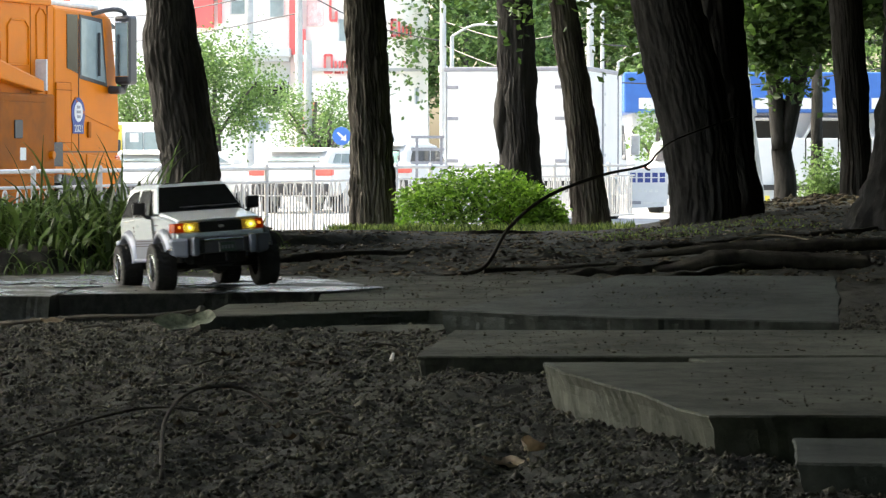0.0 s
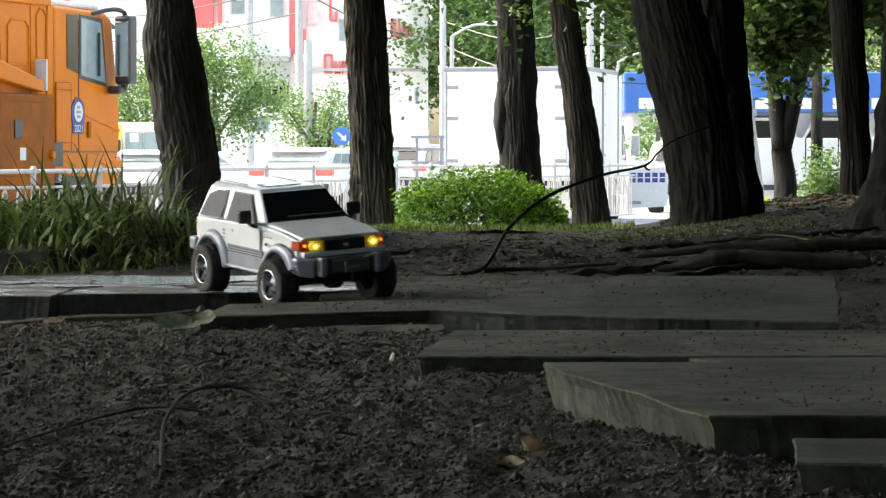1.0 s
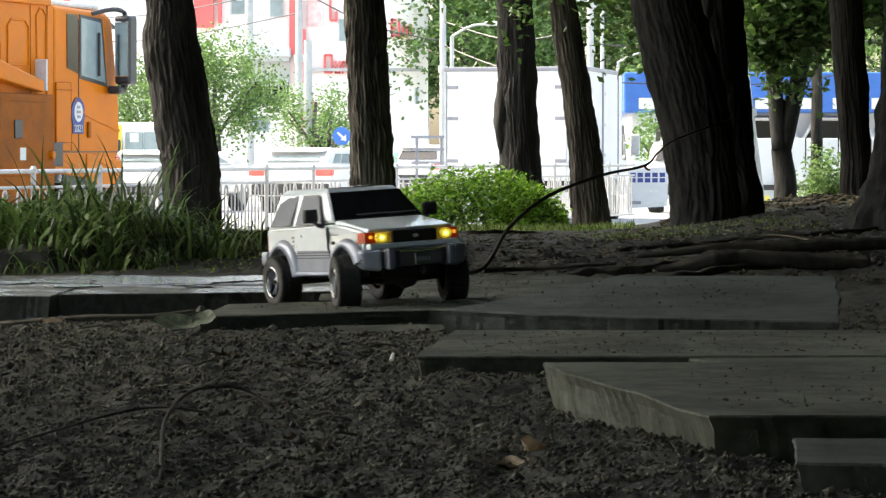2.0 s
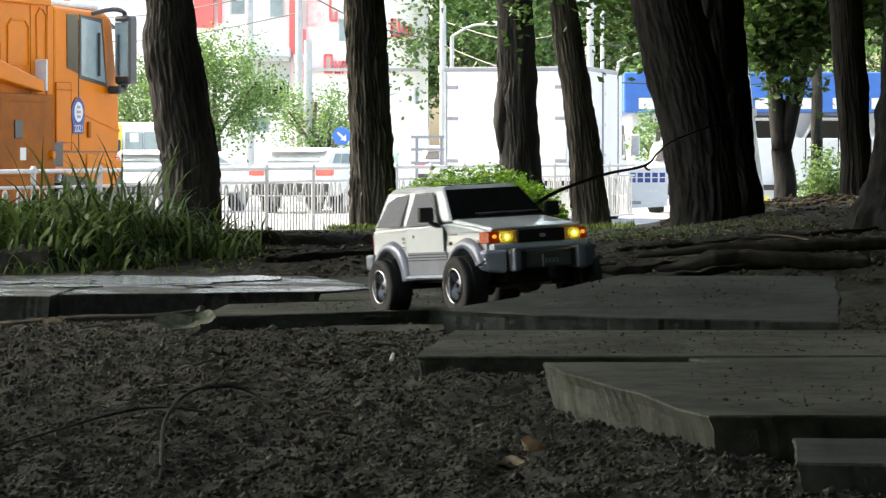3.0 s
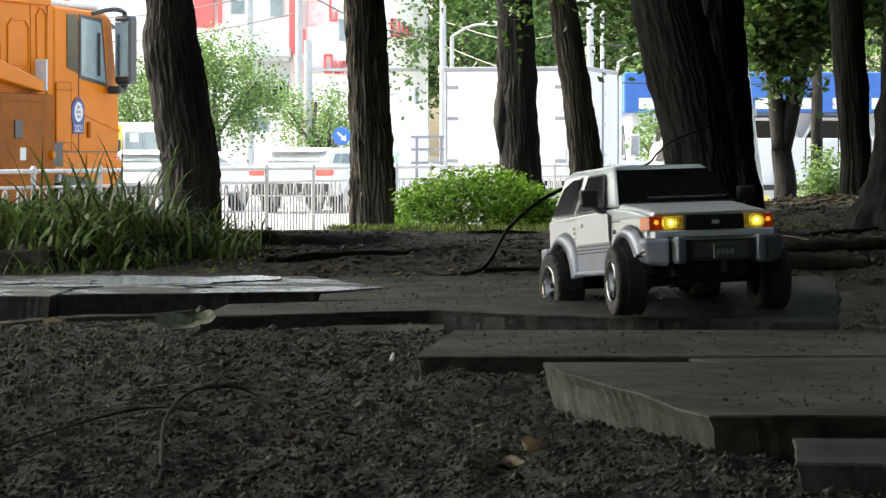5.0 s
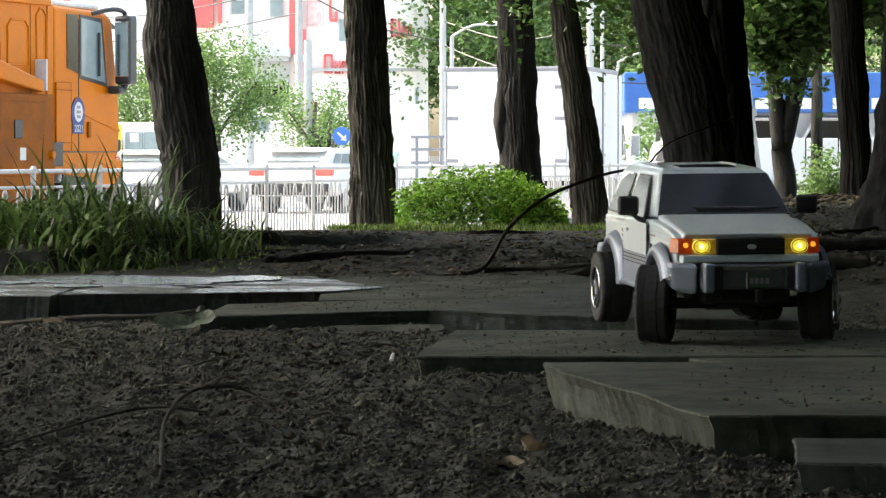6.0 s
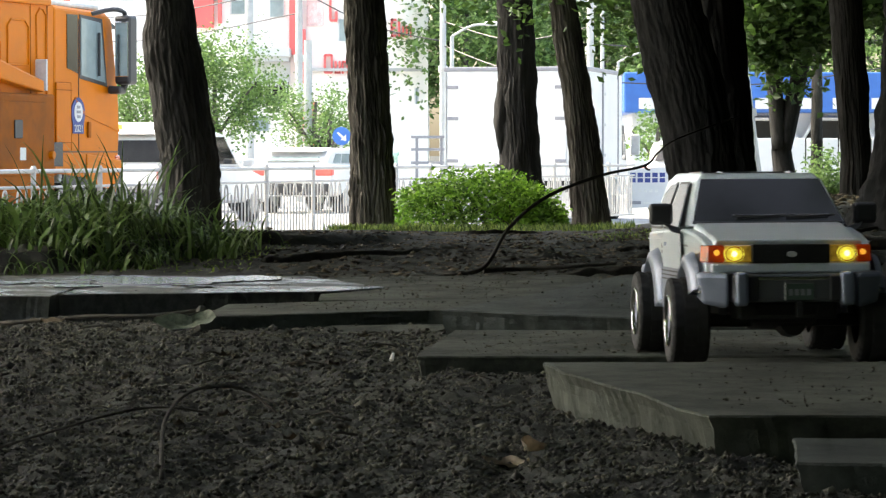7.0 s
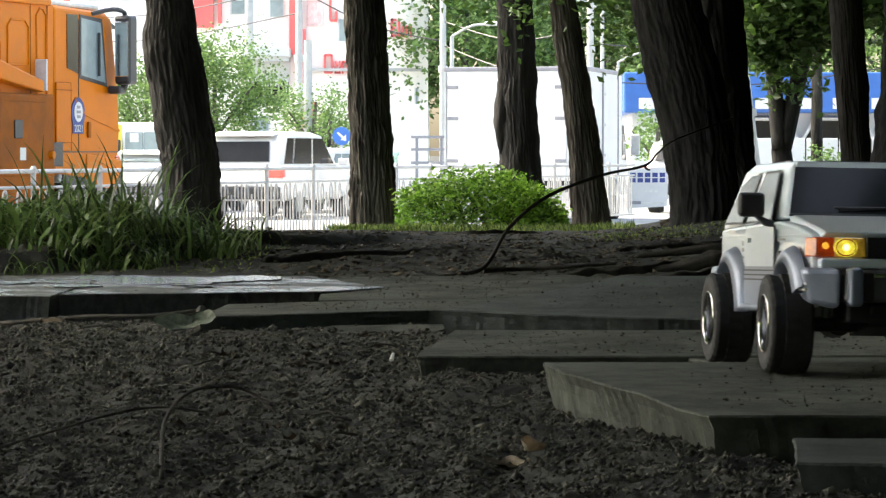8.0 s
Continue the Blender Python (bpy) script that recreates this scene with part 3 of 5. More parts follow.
def crumbs(name, label, x_of, y0, y1, count, s0, s1, mat, seed, lift=0.25, flat=0.75, top=fine_z):
    """Crumbs of soil strewn on the ground: small uneven lumps."""
    rng = np.random.default_rng(seed)
    base = np.array([(1, 0, 0), (-1, 0, 0), (0, 1, 0), (0, -1, 0), (0, 0, 1), (0, 0, -1)], float)
    tri = ((0, 2, 4), (2, 1, 4), (1, 3, 4), (3, 0, 4), (2, 0, 5), (1, 2, 5), (3, 1, 5), (0, 3, 5))
    v, f = [], []
    for _ in range(count):
        y = y0 * (y1 / y0) ** rng.uniform()
        lo, hi = x_of(y)
        x = rng.uniform(lo, hi)
        s = s0 * (s1 / s0) ** (rng.uniform() ** 2.5)
        s *= min(1.0, max(0.72, y / 3.8))
        q = base * rng.uniform(0.6, 1.2, (6, 1)) * s * np.array((1, 1, flat))
        q += rng.normal(0, 0.15 * s, (6, 3))
        w = rng.uniform(0, 6.28)
        c, d = math.cos(w), math.sin(w)
        q = np.stack([q[:, 0] * c - q[:, 1] * d, q[:, 0] * d + q[:, 1] * c, q[:, 2]], 1) + (x, y, top(x, y) + lift * s)
        i0 = len(v)
        v += q.tolist()
        f += [(a + i0, b + i0, e + i0) for a, b, e in tri]
    return tagged(raw(name, v, f, mat, smooth=True), label, "soil crumbs", kind="stuff")


crumbs("soil_crumbs", "loose crumbly dark soil", lambda y: (-0.16 * y, 0.16 * y), 1.6, 5.4, 125000, 0.0011, 0.0048, CLOD, 51, 0.3, 0.75)
crumbs("soil_crumbs", "larger clods of dark soil", lambda y: (-0.16 * y, 0.16 * y), 1.6, 5.0, 900, 0.004, 0.0095, CLOD, 52, 0.3, 0.8)
# litter added to dull the brightly lit bare soil of the mound
crumbs("leaf_litter", "leaf litter added over the bare far mound", lambda y: (0.07 * y, 0.2 * y), 13, 26, 6000, 0.008, 0.03, MULCH, 54, 0.2, 0.35)
crumbs("leaf_litter", "dry leaf bits and mulch on the bank", lambda y: (-0.06 * y, 0.16 * y), 5.9, 13, 9000, 0.004, 0.013, MULCH, 53, 0.2, 0.35)

for _k, (_x0, _x1, _y0, _y1, _n, _z, _slope) in enumerate((
        (0.2, 0.6, 2.24, 2.68, 900, 0.067, 0.004), (0.02, 0.6, 3.14, 3.5, 1500, 0.0488, 0.007), (0.12, 0.46, 3.72, 4.05, 700, 0.067, 0.058),
        (-0.14, 0.34, 4.9, 5.9, 1500, 0.0222, -0.003), (-0.28, 0.14, 4.52, 4.77, 600, 0.0252, 0.0), (-0.58, -0.24, 5.15, 5.85, 500, 0.0235, -0.006))):
    crumbs("soil_crumbs", "fine crumbs of soil strewn over a stone slab", lambda y: (_x0, _x1), _y0, _y1, _n, 0.0005, 0.0026, CLOD, 80 + _k, 0.4, 0.7, lambda x, y: _z + (y - _y0) * _slope)


# ---- the railing along the street ----
F0, FD, BAY = Vector((-2.43, 40.0, 0)), Vector((0.305, 0.952, 0)).normalized(), 1.76


def railing():
    post = rod((0, 0, ROAD_Z), (0, 0, 0.105), 0.03, bm=rod((0, 0, 0.1), (0, 0, 0.135), 0.04, 0.02))
    turn = F0 + FD * BAY * 3.25
    away = Vector((3.94, 8.55, 0)).normalized()
    runs = [(F0 + FD * BAY * (k + 0.25), FD * BAY) for k in range(-9, 3)] + [(turn + away * 1.2 * k, away * 1.2) for k in range(8)]
    for p, span in runs:
        t = thing("railing_section", Matrix.Translation(p), "pale steel street railing with arched bars", "railing", "railing sections along the street")
        part("post", post.copy(), STEEL, t)
        for z, r in ((0.075, 0.024), (-0.1, 0.016), (-0.78, 0.016)):
            part("rail", rod((0, 0, z), (span.x, span.y, z), r), STEEL, t)
        for i in range(1, 10):
            q = span * (i / 10)
            if i % 2:
                part("bar", rod((q.x, q.y, -0.78), (q.x, q.y, -0.25 + 0.13 * (i % 4 == 1)), 0.013, seg=6), STEEL, t)
            else:
                a, b = span * ((i - 0.32) / 10), span * ((i + 0.32) / 10)
                top = [(a.x, a.y, -0.78), (a.x, a.y, -0.25), (q.x, q.y, -0.13), (b.x, b.y, -0.25), (b.x, b.y, -0.78)]
                part("bar", tube(curve_points(top, 14), [0.012] * 14, 6), STEEL, t)
    post.free()


railing()


def road_frame(x, y, turn=0.0):
    """A pose on the street: x forward along the lane, y to its left."""
    return pose(x, y, ROAD_Z, 0, 0, math.degrees(math.atan2(FD.y, FD.x)) + turn)


def wheel_at(parent, x, y, r, w, name="wheel"):
    wl = new(name)
    wl.parent = parent
    wl.matrix_basis = pose(x, y, r)
    part("tyre", rod((0, -w / 2, 0), (0, w / 2, 0), r, seg=24), RUBBER, wl)
    part("rim", rod((0, -w / 2 - 0.01, 0), (0, w / 2 + 0.01, 0), r * 0.6, seg=16), STEEL, wl)
    return wl


def refuse_truck():
    t = thing("refuse_truck", road_frame(-4.2, 40.0, 0), "large orange cab-over work truck standing in the street", "truck")
    # side facing the park is -y; the front of the cab is +x
    cab = [(-1.9, 0.95), (0.05, 0.95), (0.12, 1.5), (0.1, 1.9), (-0.12, 2.95), (-0.3, 3.02), (-1.9, 3.05)]
    part("cab", prism(cab, "y", 0.0, 2.4, 0.06, 3), ORANGE, t, smooth=False)
    part("roof_rail", box(-1.8, -0.3, 0.1, 2.3, 3.04, 3.12, 0.03), PALE_TXT, t)
    part("door_window", prism([(-1.1, 2.2), (-0.36, 2.12), (-0.5, 2.88), (-1.1, 2.92)], "y", -0.012, 0.004, 0.004), GLASS_PALE, t)
    part("window_frame", prism([(-1.14, 2.16), (-0.3, 2.07), (-0.45, 2.93), (-1.14, 2.96)], "y", -0.006, 0.004), BLACK, t)
    part("side_window", prism([(-1.52, 2.28), (-1.2, 2.22), (-1.2, 2.95), (-1.52, 2.95)], "y", -0.01, 0.004, 0.004), GLASS, t)
    part("door_seam", box(-1.175, -1.16, -0.006, 0.004, 1.0, 2.9), BLACK, t)
    part("crease", prism([(-1.3, 1.9), (-1.1, 1.72), (0.08, 1.5), (0.08, 1.53), (-1.08, 1.77), (-1.28, 1.92)], "y", -0.012, 0.004), ORANGE, t)
    part("door_handle", box(-0.92, -0.84, -0.03, 0.0, 1.42, 1.62, 0.01), ORANGE_DULL, t)
    part("windscreen", panel([(0.115, 2.2, 1.75), (0.115, 0.2, 1.75), (-0.1, 0.2, 2.85), (-0.1, 2.2, 2.85)][::-1], 0.012), GLASS, t)
    part("bumper", box(-0.2, 0.16, -0.02, 2.42, 0.5, 0.98, 0.05), BLACK, t)
    part("step", box(-1.6, -0.3, 0.02, 0.3, 0.55, 0.9, 0.03), BLACK, t)
    part("mudguard", box(-1.75, -0.55, 0.0, 0.4, 0.86, 0.98, 0.03), POLE, t)
    mirror = part("mirror", box(-0.3, -0.04, -0.32, -0.1, 2.1, 2.98, 0.04), BLACK, t, "black door mirror on a long arm")
    part("mirror_glass", box(-0.315, -0.301, -0.3, -0.12, 2.2, 2.9, 0.006), CHROME, mirror)
    part("grab_rail", rod((-0.62, -0.04, 2.2), (-0.62, -0.04, 2.75), 0.018, seg=8), BLACK, t)
    part("cab_back", box(-2.06, -1.88, 0.012, 2.3, 0.95, 3.04), ORANGE, t)
    part("cab_plate", box(-1.86, -1.42, -0.02, 0.002, 1.25, 2.1, 0.02), ORANGE, t)
    part("wheel_arch", prism([(-1.75, 0.55), (-0.55, 0.55), (-0.65, 1.0), (-0.85, 1.16), (-1.45, 1.16), (-1.65, 1.0)], "y", -0.012, 0.3), BLACK, t)
    part("sun_visor", prism([(-0.42, 2.92), (0.12, 2.82), (0.12, 2.86), (-0.4, 3.0)], "y", 0.05, 2.35, 0.01), BLACK, t)
    part("corner_lamp", box(-0.06, 0.1, -0.01, 0.1, 1.05, 1.2, 0.02), AMBER, t)
    for z in (1.35, 2.0):
        part("panel_line", box(-1.88, -1.4, -0.024, -0.019, z, z + 0.012), ORANGE_DULL, t)
    part("mirror_arm", tube(curve_points([(-0.75, 0.02, 2.98), (-0.45, -0.15, 3.05), (-0.2, -0.2, 3.02), (-0.17, -0.2, 2.9)], 10), [0.03] * 10, 8), BLACK, t)
    part("mirror_arm", tube(curve_points([(-0.2, 0.02, 2.05), (-0.18, -0.15, 2.03), (-0.17, -0.2, 2.12)], 8), [0.045] * 8, 8), BLACK, t)
    part("mirror", box(-0.34, -0.12, -0.2, -0.02, 1.98, 2.08, 0.03), BLACK, t)
    # round badge: ring, field and bars
    part("badge_ring", rod((-1.2, -0.012, 1.72), (-1.2, 0.0, 1.72), 0.2, seg=32), NAVY, t)
    part("badge_field", rod((-1.2, -0.016, 1.74), (-1.2, -0.013, 1.74), 0.125, seg=28), WHITE, t)
    part("badge_field", box(-1.36, -1.04, -0.014, 0.0, 1.47, 1.6, 0.004), NAVY, t)
    for k, (w, z) in enumerate(((0.08, 1.8), (0.12, 1.74), (0.1, 1.68))):
        part("badge_bar", box(-1.2 - w / 2, -1.2 + w / 2, -0.021, -0.017, z - 0.018, z + 0.018), GREY_TXT, t)
    text("badge_year", "2021", 0.13, Matrix.Translation((-1.2, -0.018, 1.53)) @ pose(0, 0, 0, 90, 0, 0), WHITE, t)
    # body behind the cab
    part("body", box(-7.5, -2.05, 0.0, 2.45, 1.0, 3.15, 0.05), ORANGE, t)
    for x0, x1, z0, z1 in ((-2.4, -2.12, 1.28, 2.98), (-3.2, -2.62, 2.28, 2.82), (-4.4, -3.4, 2.3, 2.62)):
        rim = [(x0, z0), (x1, z0), (x1, z1 - 0.08), (x1 - 0.1, z1), (x0 + 0.1, z1), (x0, z1 - 0.08), (x0, z0)]
        part("pressed_rib", tube([(px, -0.004, pz) for px, pz in rim], [0.014] * len(rim), 6), ORANGE, t)
    for x in (-2.08, -2.56):
        part("panel_seam", box(x - 0.008, x + 0.008, -0.006, 0.004, 1.0, 3.05), ORANGE_DULL, t)
    part("roof_ledge", box(-7.5, -2.05, -0.05, 0.004, 3.02, 3.12, 0.02), ORANGE, t)
    part("lashing_hole", rod((-3.45, -0.012, 2.6), (-3.45, 0.0, 2.6), 0.035, seg=14), BLACK, t)
    part("cab_skirt", prism([(-1.93, 0.98), (-1.05, 0.92), (-1.0, 1.22), (-1.93, 1.24)], "y", -0.03, 0.004, 0.02), ORANGE, t)
    part("cab_skirt", prism([(-0.98, 0.9), (-0.1, 0.72), (0.1, 1.0), (0.1, 1.14), (-0.98, 1.22)], "y", -0.03, 0.004, 0.02), ORANGE, t)
    # raised black plate paints the shade of an open gap
    part("cab_plate", box(-2.02, -1.7, -0.036, 0.0, 1.06, 1.36, 0.01), BLACK, t)
    part("skirt_seam", box(-1.93, 0.05, -0.008, 0.004, 1.235, 1.25), BLACK, t)
    part("arm", prism([(-6.0, 2.75), (-2.5, 2.1), (-2.5, 1.96), (-6.0, 2.35)], "y", -0.16, -0.03, 0.02), ORANGE, t)
    part("arm_pin", box(-2.47, -2.43, -0.17, -0.02, 1.98, 2.36, 0.008), PALE_TXT, t)
    locker = part("locker", box(-4.9, -2.12, -0.12, 0.3, 0.62, 1.94, 0.03), ORANGE_DULL, t, "dull orange side locker")
    part("locker_door", box(-4.8, -2.4, -0.135, -0.119, 0.95, 1.84, 0.01), ORANGE_DULL, locker)
    part("lock", box(-3.3, -3.08, -0.15, -0.134, 1.4, 1.62, 0.01), BLACK, locker)
    part("label_plate", box(-3.14, -2.98, -0.14, -0.134, 1.14, 1.29), PALE_TXT, locker)
    part("valve", rod((-2.26, -0.17, 1.2), (-2.26, -0.1, 1.2), 0.05), ORANGE, locker)
    part("chassis", box(-7.4, 0, 0.6, 1.8, 0.55, 0.95, 0.02), BLACK, t)
    for x in (-1.15, -4.9, -6.2):
        for y in (0.2, 2.2):
            wheel_at(t, x, y, 0.48, 0.3)
    return t


refuse_truck()


def box_truck():
    t = thing("box_truck", road_frame(2.52, 54.6, 4.8), "small white box truck seen from behind", "truck")
    b = box(0.0, 3.7, 0, 2.55, 0.75, 2.7, 0.02)
    part("cargo_box", b, WHITE, t)
    part("roof_trim", box(-0.02, 3.72, -0.02, 2.57, 2.68, 2.76, 0.02), GREY_TXT, t)
    for y in (0.0, 2.52):
        part("corner_post", box(-0.04, 0.02, y, y + 0.03, 0.75, 2.68, 0.005), POLE, t)
    for y0, y1 in ((0.36, 1.43), (1.45, 2.5)):
        d = part("rear_door", box(-0.03, 0.0, y0, y1, 0.85, 2.62, 0.012), WHITE, t)
        for z in (1.1, 1.85, 2.4):
            yy = y0 if y0 < 0.9 else y1
            s = 1 if y0 < 0.9 else -1
            part("hinge", box(-0.05, -0.028, min(yy, yy + s * 0.2), max(yy, yy + s * 0.2), z - 0.03, z + 0.03, 0.008), GREY_TXT, d)
        part("lock_bar", rod((-0.055, (y1 if y0 < 0.9 else y0), 0.8), (-0.055, (y1 if y0 < 0.9 else y0), 2.66), 0.018), GREY_TXT, d)
    for x in (1.6, 3.2):
        part("side_post", box(x - 0.03, x + 0.03, -0.025, 0.0, 0.8, 2.68, 0.008), GREY_TXT, t)
    side = part("side_door", box(1.68, 3.1, -0.02, 0.0, 0.85, 2.6, 0.01), WHITE, t)
    for z in (1.2, 1.75, 2.3):
        part("hinge", box(1.55, 1.75, -0.04, -0.02, z - 0.025, z + 0.025), POLE, side)
    part("chassis", box(0.1, 4.9, 0.4, 1.5, 0.5, 0.74, 0.02), BLACK, t)
    part("rear_bumper", box(-0.1, 0.0, 0.05, 1.9, 0.4, 0.55, 0.02), POLE, t)
    cab = [(3.76, 0.45), (4.65, 0.45), (4.7, 1.05), (4.3, 1.85), (3.7, 1.92), (3.52, 1.85)]
    part("cab", prism(cab, "y", 0.06, 2.2, 0.05), WHITE, t)
    part("cab_window", prism([(3.65, 1.15), (4.5, 1.1), (4.22, 1.75), (3.7, 1.78)], "y", 0.045, 0.07), GLASS, t)
    part("mirror", box(4.5, 4.58, -0.2, -0.02, 1.2, 1.6, 0.03), POLE, t)
    for x in (0.8, 4.1):
        for y in (0.25, 1.7):
            wheel_at(t, x, y, 0.33, 0.2)


box_truck()


def road_car(x, y, turn, paint, label, h=1.62, length=4.5, tail=True, name="car", pane=None):
    pane = pane or GLASS
    t = thing(name, road_frame(x, y, turn), label, "car", "cars in the street")
    w = 1.8
    prof = [(-length / 2, 0.35), (length / 2, 0.35), (length / 2, 0.75), (length * 0.27, 0.98), (-length / 2 + 0.02, 1.02)]
    part("body", prism(prof, "y", -w / 2, w / 2, 0.1, 3), paint, t)
    lo, hi = 0.98, h
    roof = [(-0.485, lo - 0.05), (-0.475, lo + 0.08), (-0.43, hi - 0.16), (-0.385, hi - 0.04), (-0.25, hi), (-0.05, hi - 0.005), (0.06, hi - 0.06), (0.17, lo + 0.3), (0.285, lo)]
    part("cabin", prism([(u * length, z) for u, z in roof], "y", -0.76, 0.76, 0.07, 3), paint, t)
    tall = hi - 0.12
    for s in (-1, 1):
        for u0, u1, u2, u3 in ((-0.4, -0.3, -0.285, -0.36), (-0.285, -0.075, -0.075, -0.27), (-0.055, 0.2, 0.06, -0.055)):
            quad = [(u0 * length, lo + 0.06), (u1 * length, lo + 0.06), (u2 * length, tall), (u3 * length, tall)]
            part("side_window", prism(quad, "y", min(s * 0.755, s * 0.772), max(s * 0.755, s * 0.772)), pane, t)
    part("rear_window", panel([(-length * 0.478, 0.6, lo + 0.1), (-length * 0.478, -0.6, lo + 0.1), (-length * 0.437, -0.54, hi - 0.19), (-length * 0.437, 0.54, hi - 0.19)], 0.012), pane, t)
    part("roof_spoiler", hull([(-length * 0.45, -0.62, hi - 0.09), (-length * 0.34, -0.66, hi - 0.03), (-length * 0.34, 0.66, hi - 0.03), (-length * 0.45, 0.62, hi - 0.09),
                               (-length * 0.45, -0.6, hi - 0.06), (-length * 0.34, -0.64, hi + 0.01), (-length * 0.34, 0.64, hi + 0.01), (-length * 0.45, 0.6, hi - 0.06)], 0.008, 1), paint, t)
    part("windscreen", panel([(length * 0.262, -0.72, 1.05), (length * 0.262, 0.72, 1.05), (length * 0.09, 0.58, hi - 0.09), (length * 0.09, -0.58, hi - 0.09)], 0.012), GLASS, t)
    for s in (-1, 1):
        if tail:
            part("tail_lamp", box(-length / 2 - 0.03, -length / 2 + 0.15, min(s * 0.55, s * 0.91), max(s * 0.55, s * 0.91), 0.78, 0.95, 0.03), TAIL, t)
        part("mirror", box(length * 0.2, length * 0.24, min(s * 0.86, s * 1.05), max(s * 0.86, s * 1.05), 1.0, 1.14, 0.03), paint, t)
        for x0 in (-length * 0.3, length * 0.31):
            wheel_at(t, x0, s * 0.78, 0.33, 0.22)
    part("bumper", box(-length / 2 - 0.06, -length / 2 + 0.1, -0.85, 0.85, 0.38, 0.62, 0.04), BLACK, t)
    part("number_plate", box(-length / 2 - 0.075, -length / 2 - 0.055, -0.26, 0.26, 0.64, 0.75), PALE_TXT, t)
    part("roof_lamp", box(-length * 0.36 - 0.04, -length * 0.36 + 0.02, -0.2, 0.2, hi - 0.06, hi - 0.02), TAIL, t)
    return t


# ---- far side of the street ----
def facade():
    t = thing("building", pose(-12.0, 104, ROAD_Z), "white commercial building with red sign panels", "building")
    part("wall", box(0, 11.5, 0, 10, 0, 16), WALL, t)
    part("red_panel", box(3.7, 4.35, -0.25, 0.0, 5.45, 9.0), RED, t)
    part("red_panel", box(4.5, 4.62, -0.25, 0.0, 5.6, 9.0), RED, t)
    part("red_column", box(6.88, 7.3, -0.32, 0.0, 4.55, 9.0), RED, t)
    part("red_column", box(7.2, 7.42, -0.36, 0.0, 3.6, 5.4), RED, t)
    part("red_banner", box(7.25, 7.75, -0.36, 0.0, 1.1, 2.95), RED, t)
    # plain pink panel to the right of the red column
    part("pink_panel", box(7.45, 8.0, -0.05, 0.0, 5.5, 9.0), material("pink_sign", (0.8, 0.55, 0.52), 0.6), t)
    part("canopy", box(5.4, 6.95, -1.3, 0.0, 4.45, 4.75, 0.04), WALL_GREY, t)
    part("canopy_soffit", box(5.45, 6.9, -1.2, 0.0, 4.3, 4.45), POLE, t)
    part("shop_wall", box(5.4, 6.9, -0.1, 0.0, 3.65, 4.3), WALL_GREY, t)
    part("shop_window", box(5.6, 6.85, -0.14, 0.0, 2.9, 3.65), GLASS, t)
    for k in range(8):
        part("awning_tooth", box(5.6 + k * 0.16, 5.7 + k * 0.16, -0.4, -0.1, 3.5, 3.72), WALL_GREY, t)
    for k in range(5):
        part("mullion", box(5.75 + k * 0.25, 5.79 + k * 0.25, -0.18, -0.14, 2.9, 3.65), WALL_GREY, t)
    part("ledge", box(7.45, 11.3, -0.18, 0.0, 4.0, 4.1), POLE, t)
    for x, z, w, h in ((8.02, 3.95, 0.07, 0.6), (8.05, 4.5, 0.24, 0.08), (8.05, 3.92, 0.24, 0.08), (8.25, 3.95, 0.07, 0.6), (8.38, 3.92, 0.06, 0.42), (8.4, 3.92, 0.16, 0.07), (8.52, 3.92, 0.06, 0.42), (8.62, 3.92, 0.06, 0.42), (8.64, 4.28, 0.18, 0.07), (8.78, 3.92, 0.06, 0.42),
                       (8.2, 5.7, 0.08, 0.9), (8.24, 5.65, 0.22, 0.08), (8.4, 5.7, 0.08, 0.3),
                       (10.25, 5.15, 0.08, 0.6), (10.25, 5.68, 0.2, 0.07), (10.25, 5.42, 0.16, 0.07), (10.25, 5.15, 0.2, 0.07), (10.5, 5.15, 0.07, 0.5), (10.64, 5.15, 0.07, 0.36), (10.64, 5.15, 0.16, 0.06), (10.76, 5.15, 0.07, 0.36), (10.9, 5.15, 0.06, 0.36), (10.9, 5.3, 0.14, 0.06)):
        part("sign_stroke", box(x, x + w, -0.15, 0.0, z, z + h), RED, t)
    for x, z, w, h in ((4.9, 5.9, 0.6, 0.7), (8.5, 5.0, 0.32, 0.75), (11.0, 4.55, 0.14, 0.5), (11.05, 2.9, 0.14, 0.55), (6.2, 5.8, 0.5, 0.6), (5.6, 2.0, 0.6, 0.5), (9.3, 5.6, 0.5, 0.7)):
        w0 = part("window", box(x, x + w, -0.05, 0.0, z, z + h), WALL_GREY, t)
        part("pane", box(x + 0.04, x + w - 0.04, -0.06, -0.05, z + 0.02, z + h - 0.02), GLASS_PALE, w0)
    for z in (6.35, 3.75):
        part("string_course", box(0, 5.3, -0.08, 0.0, z, z + 0.1), WALL_GREY, t)
    b = thing("building", pose(-26, 112, ROAD_Z), "pale building with a green-tinted glass front", "building")
    part("wall", box(0, 13.4, 0, 9, 0, 16), WALL, b)
    for k in range(4):
        for j in range(5):
            w0 = part("window", box(8.6 + k * 1.2, 9.5 + k * 1.2, -0.06, 0, 2.6 + j * 2.2, 4.2 + j * 2.2), WALL_GREY, b)
            part("pane", box(8.7 + k * 1.2, 9.4 + k * 1.2, -0.07, -0.06, 2.7 + j * 2.2, 4.1 + j * 2.2), GLASS_PALE, w0)
    part("red_sign", box(12.0, 12.6, -0.2, 0, 5.8, 8.5), RED, b)


facade()


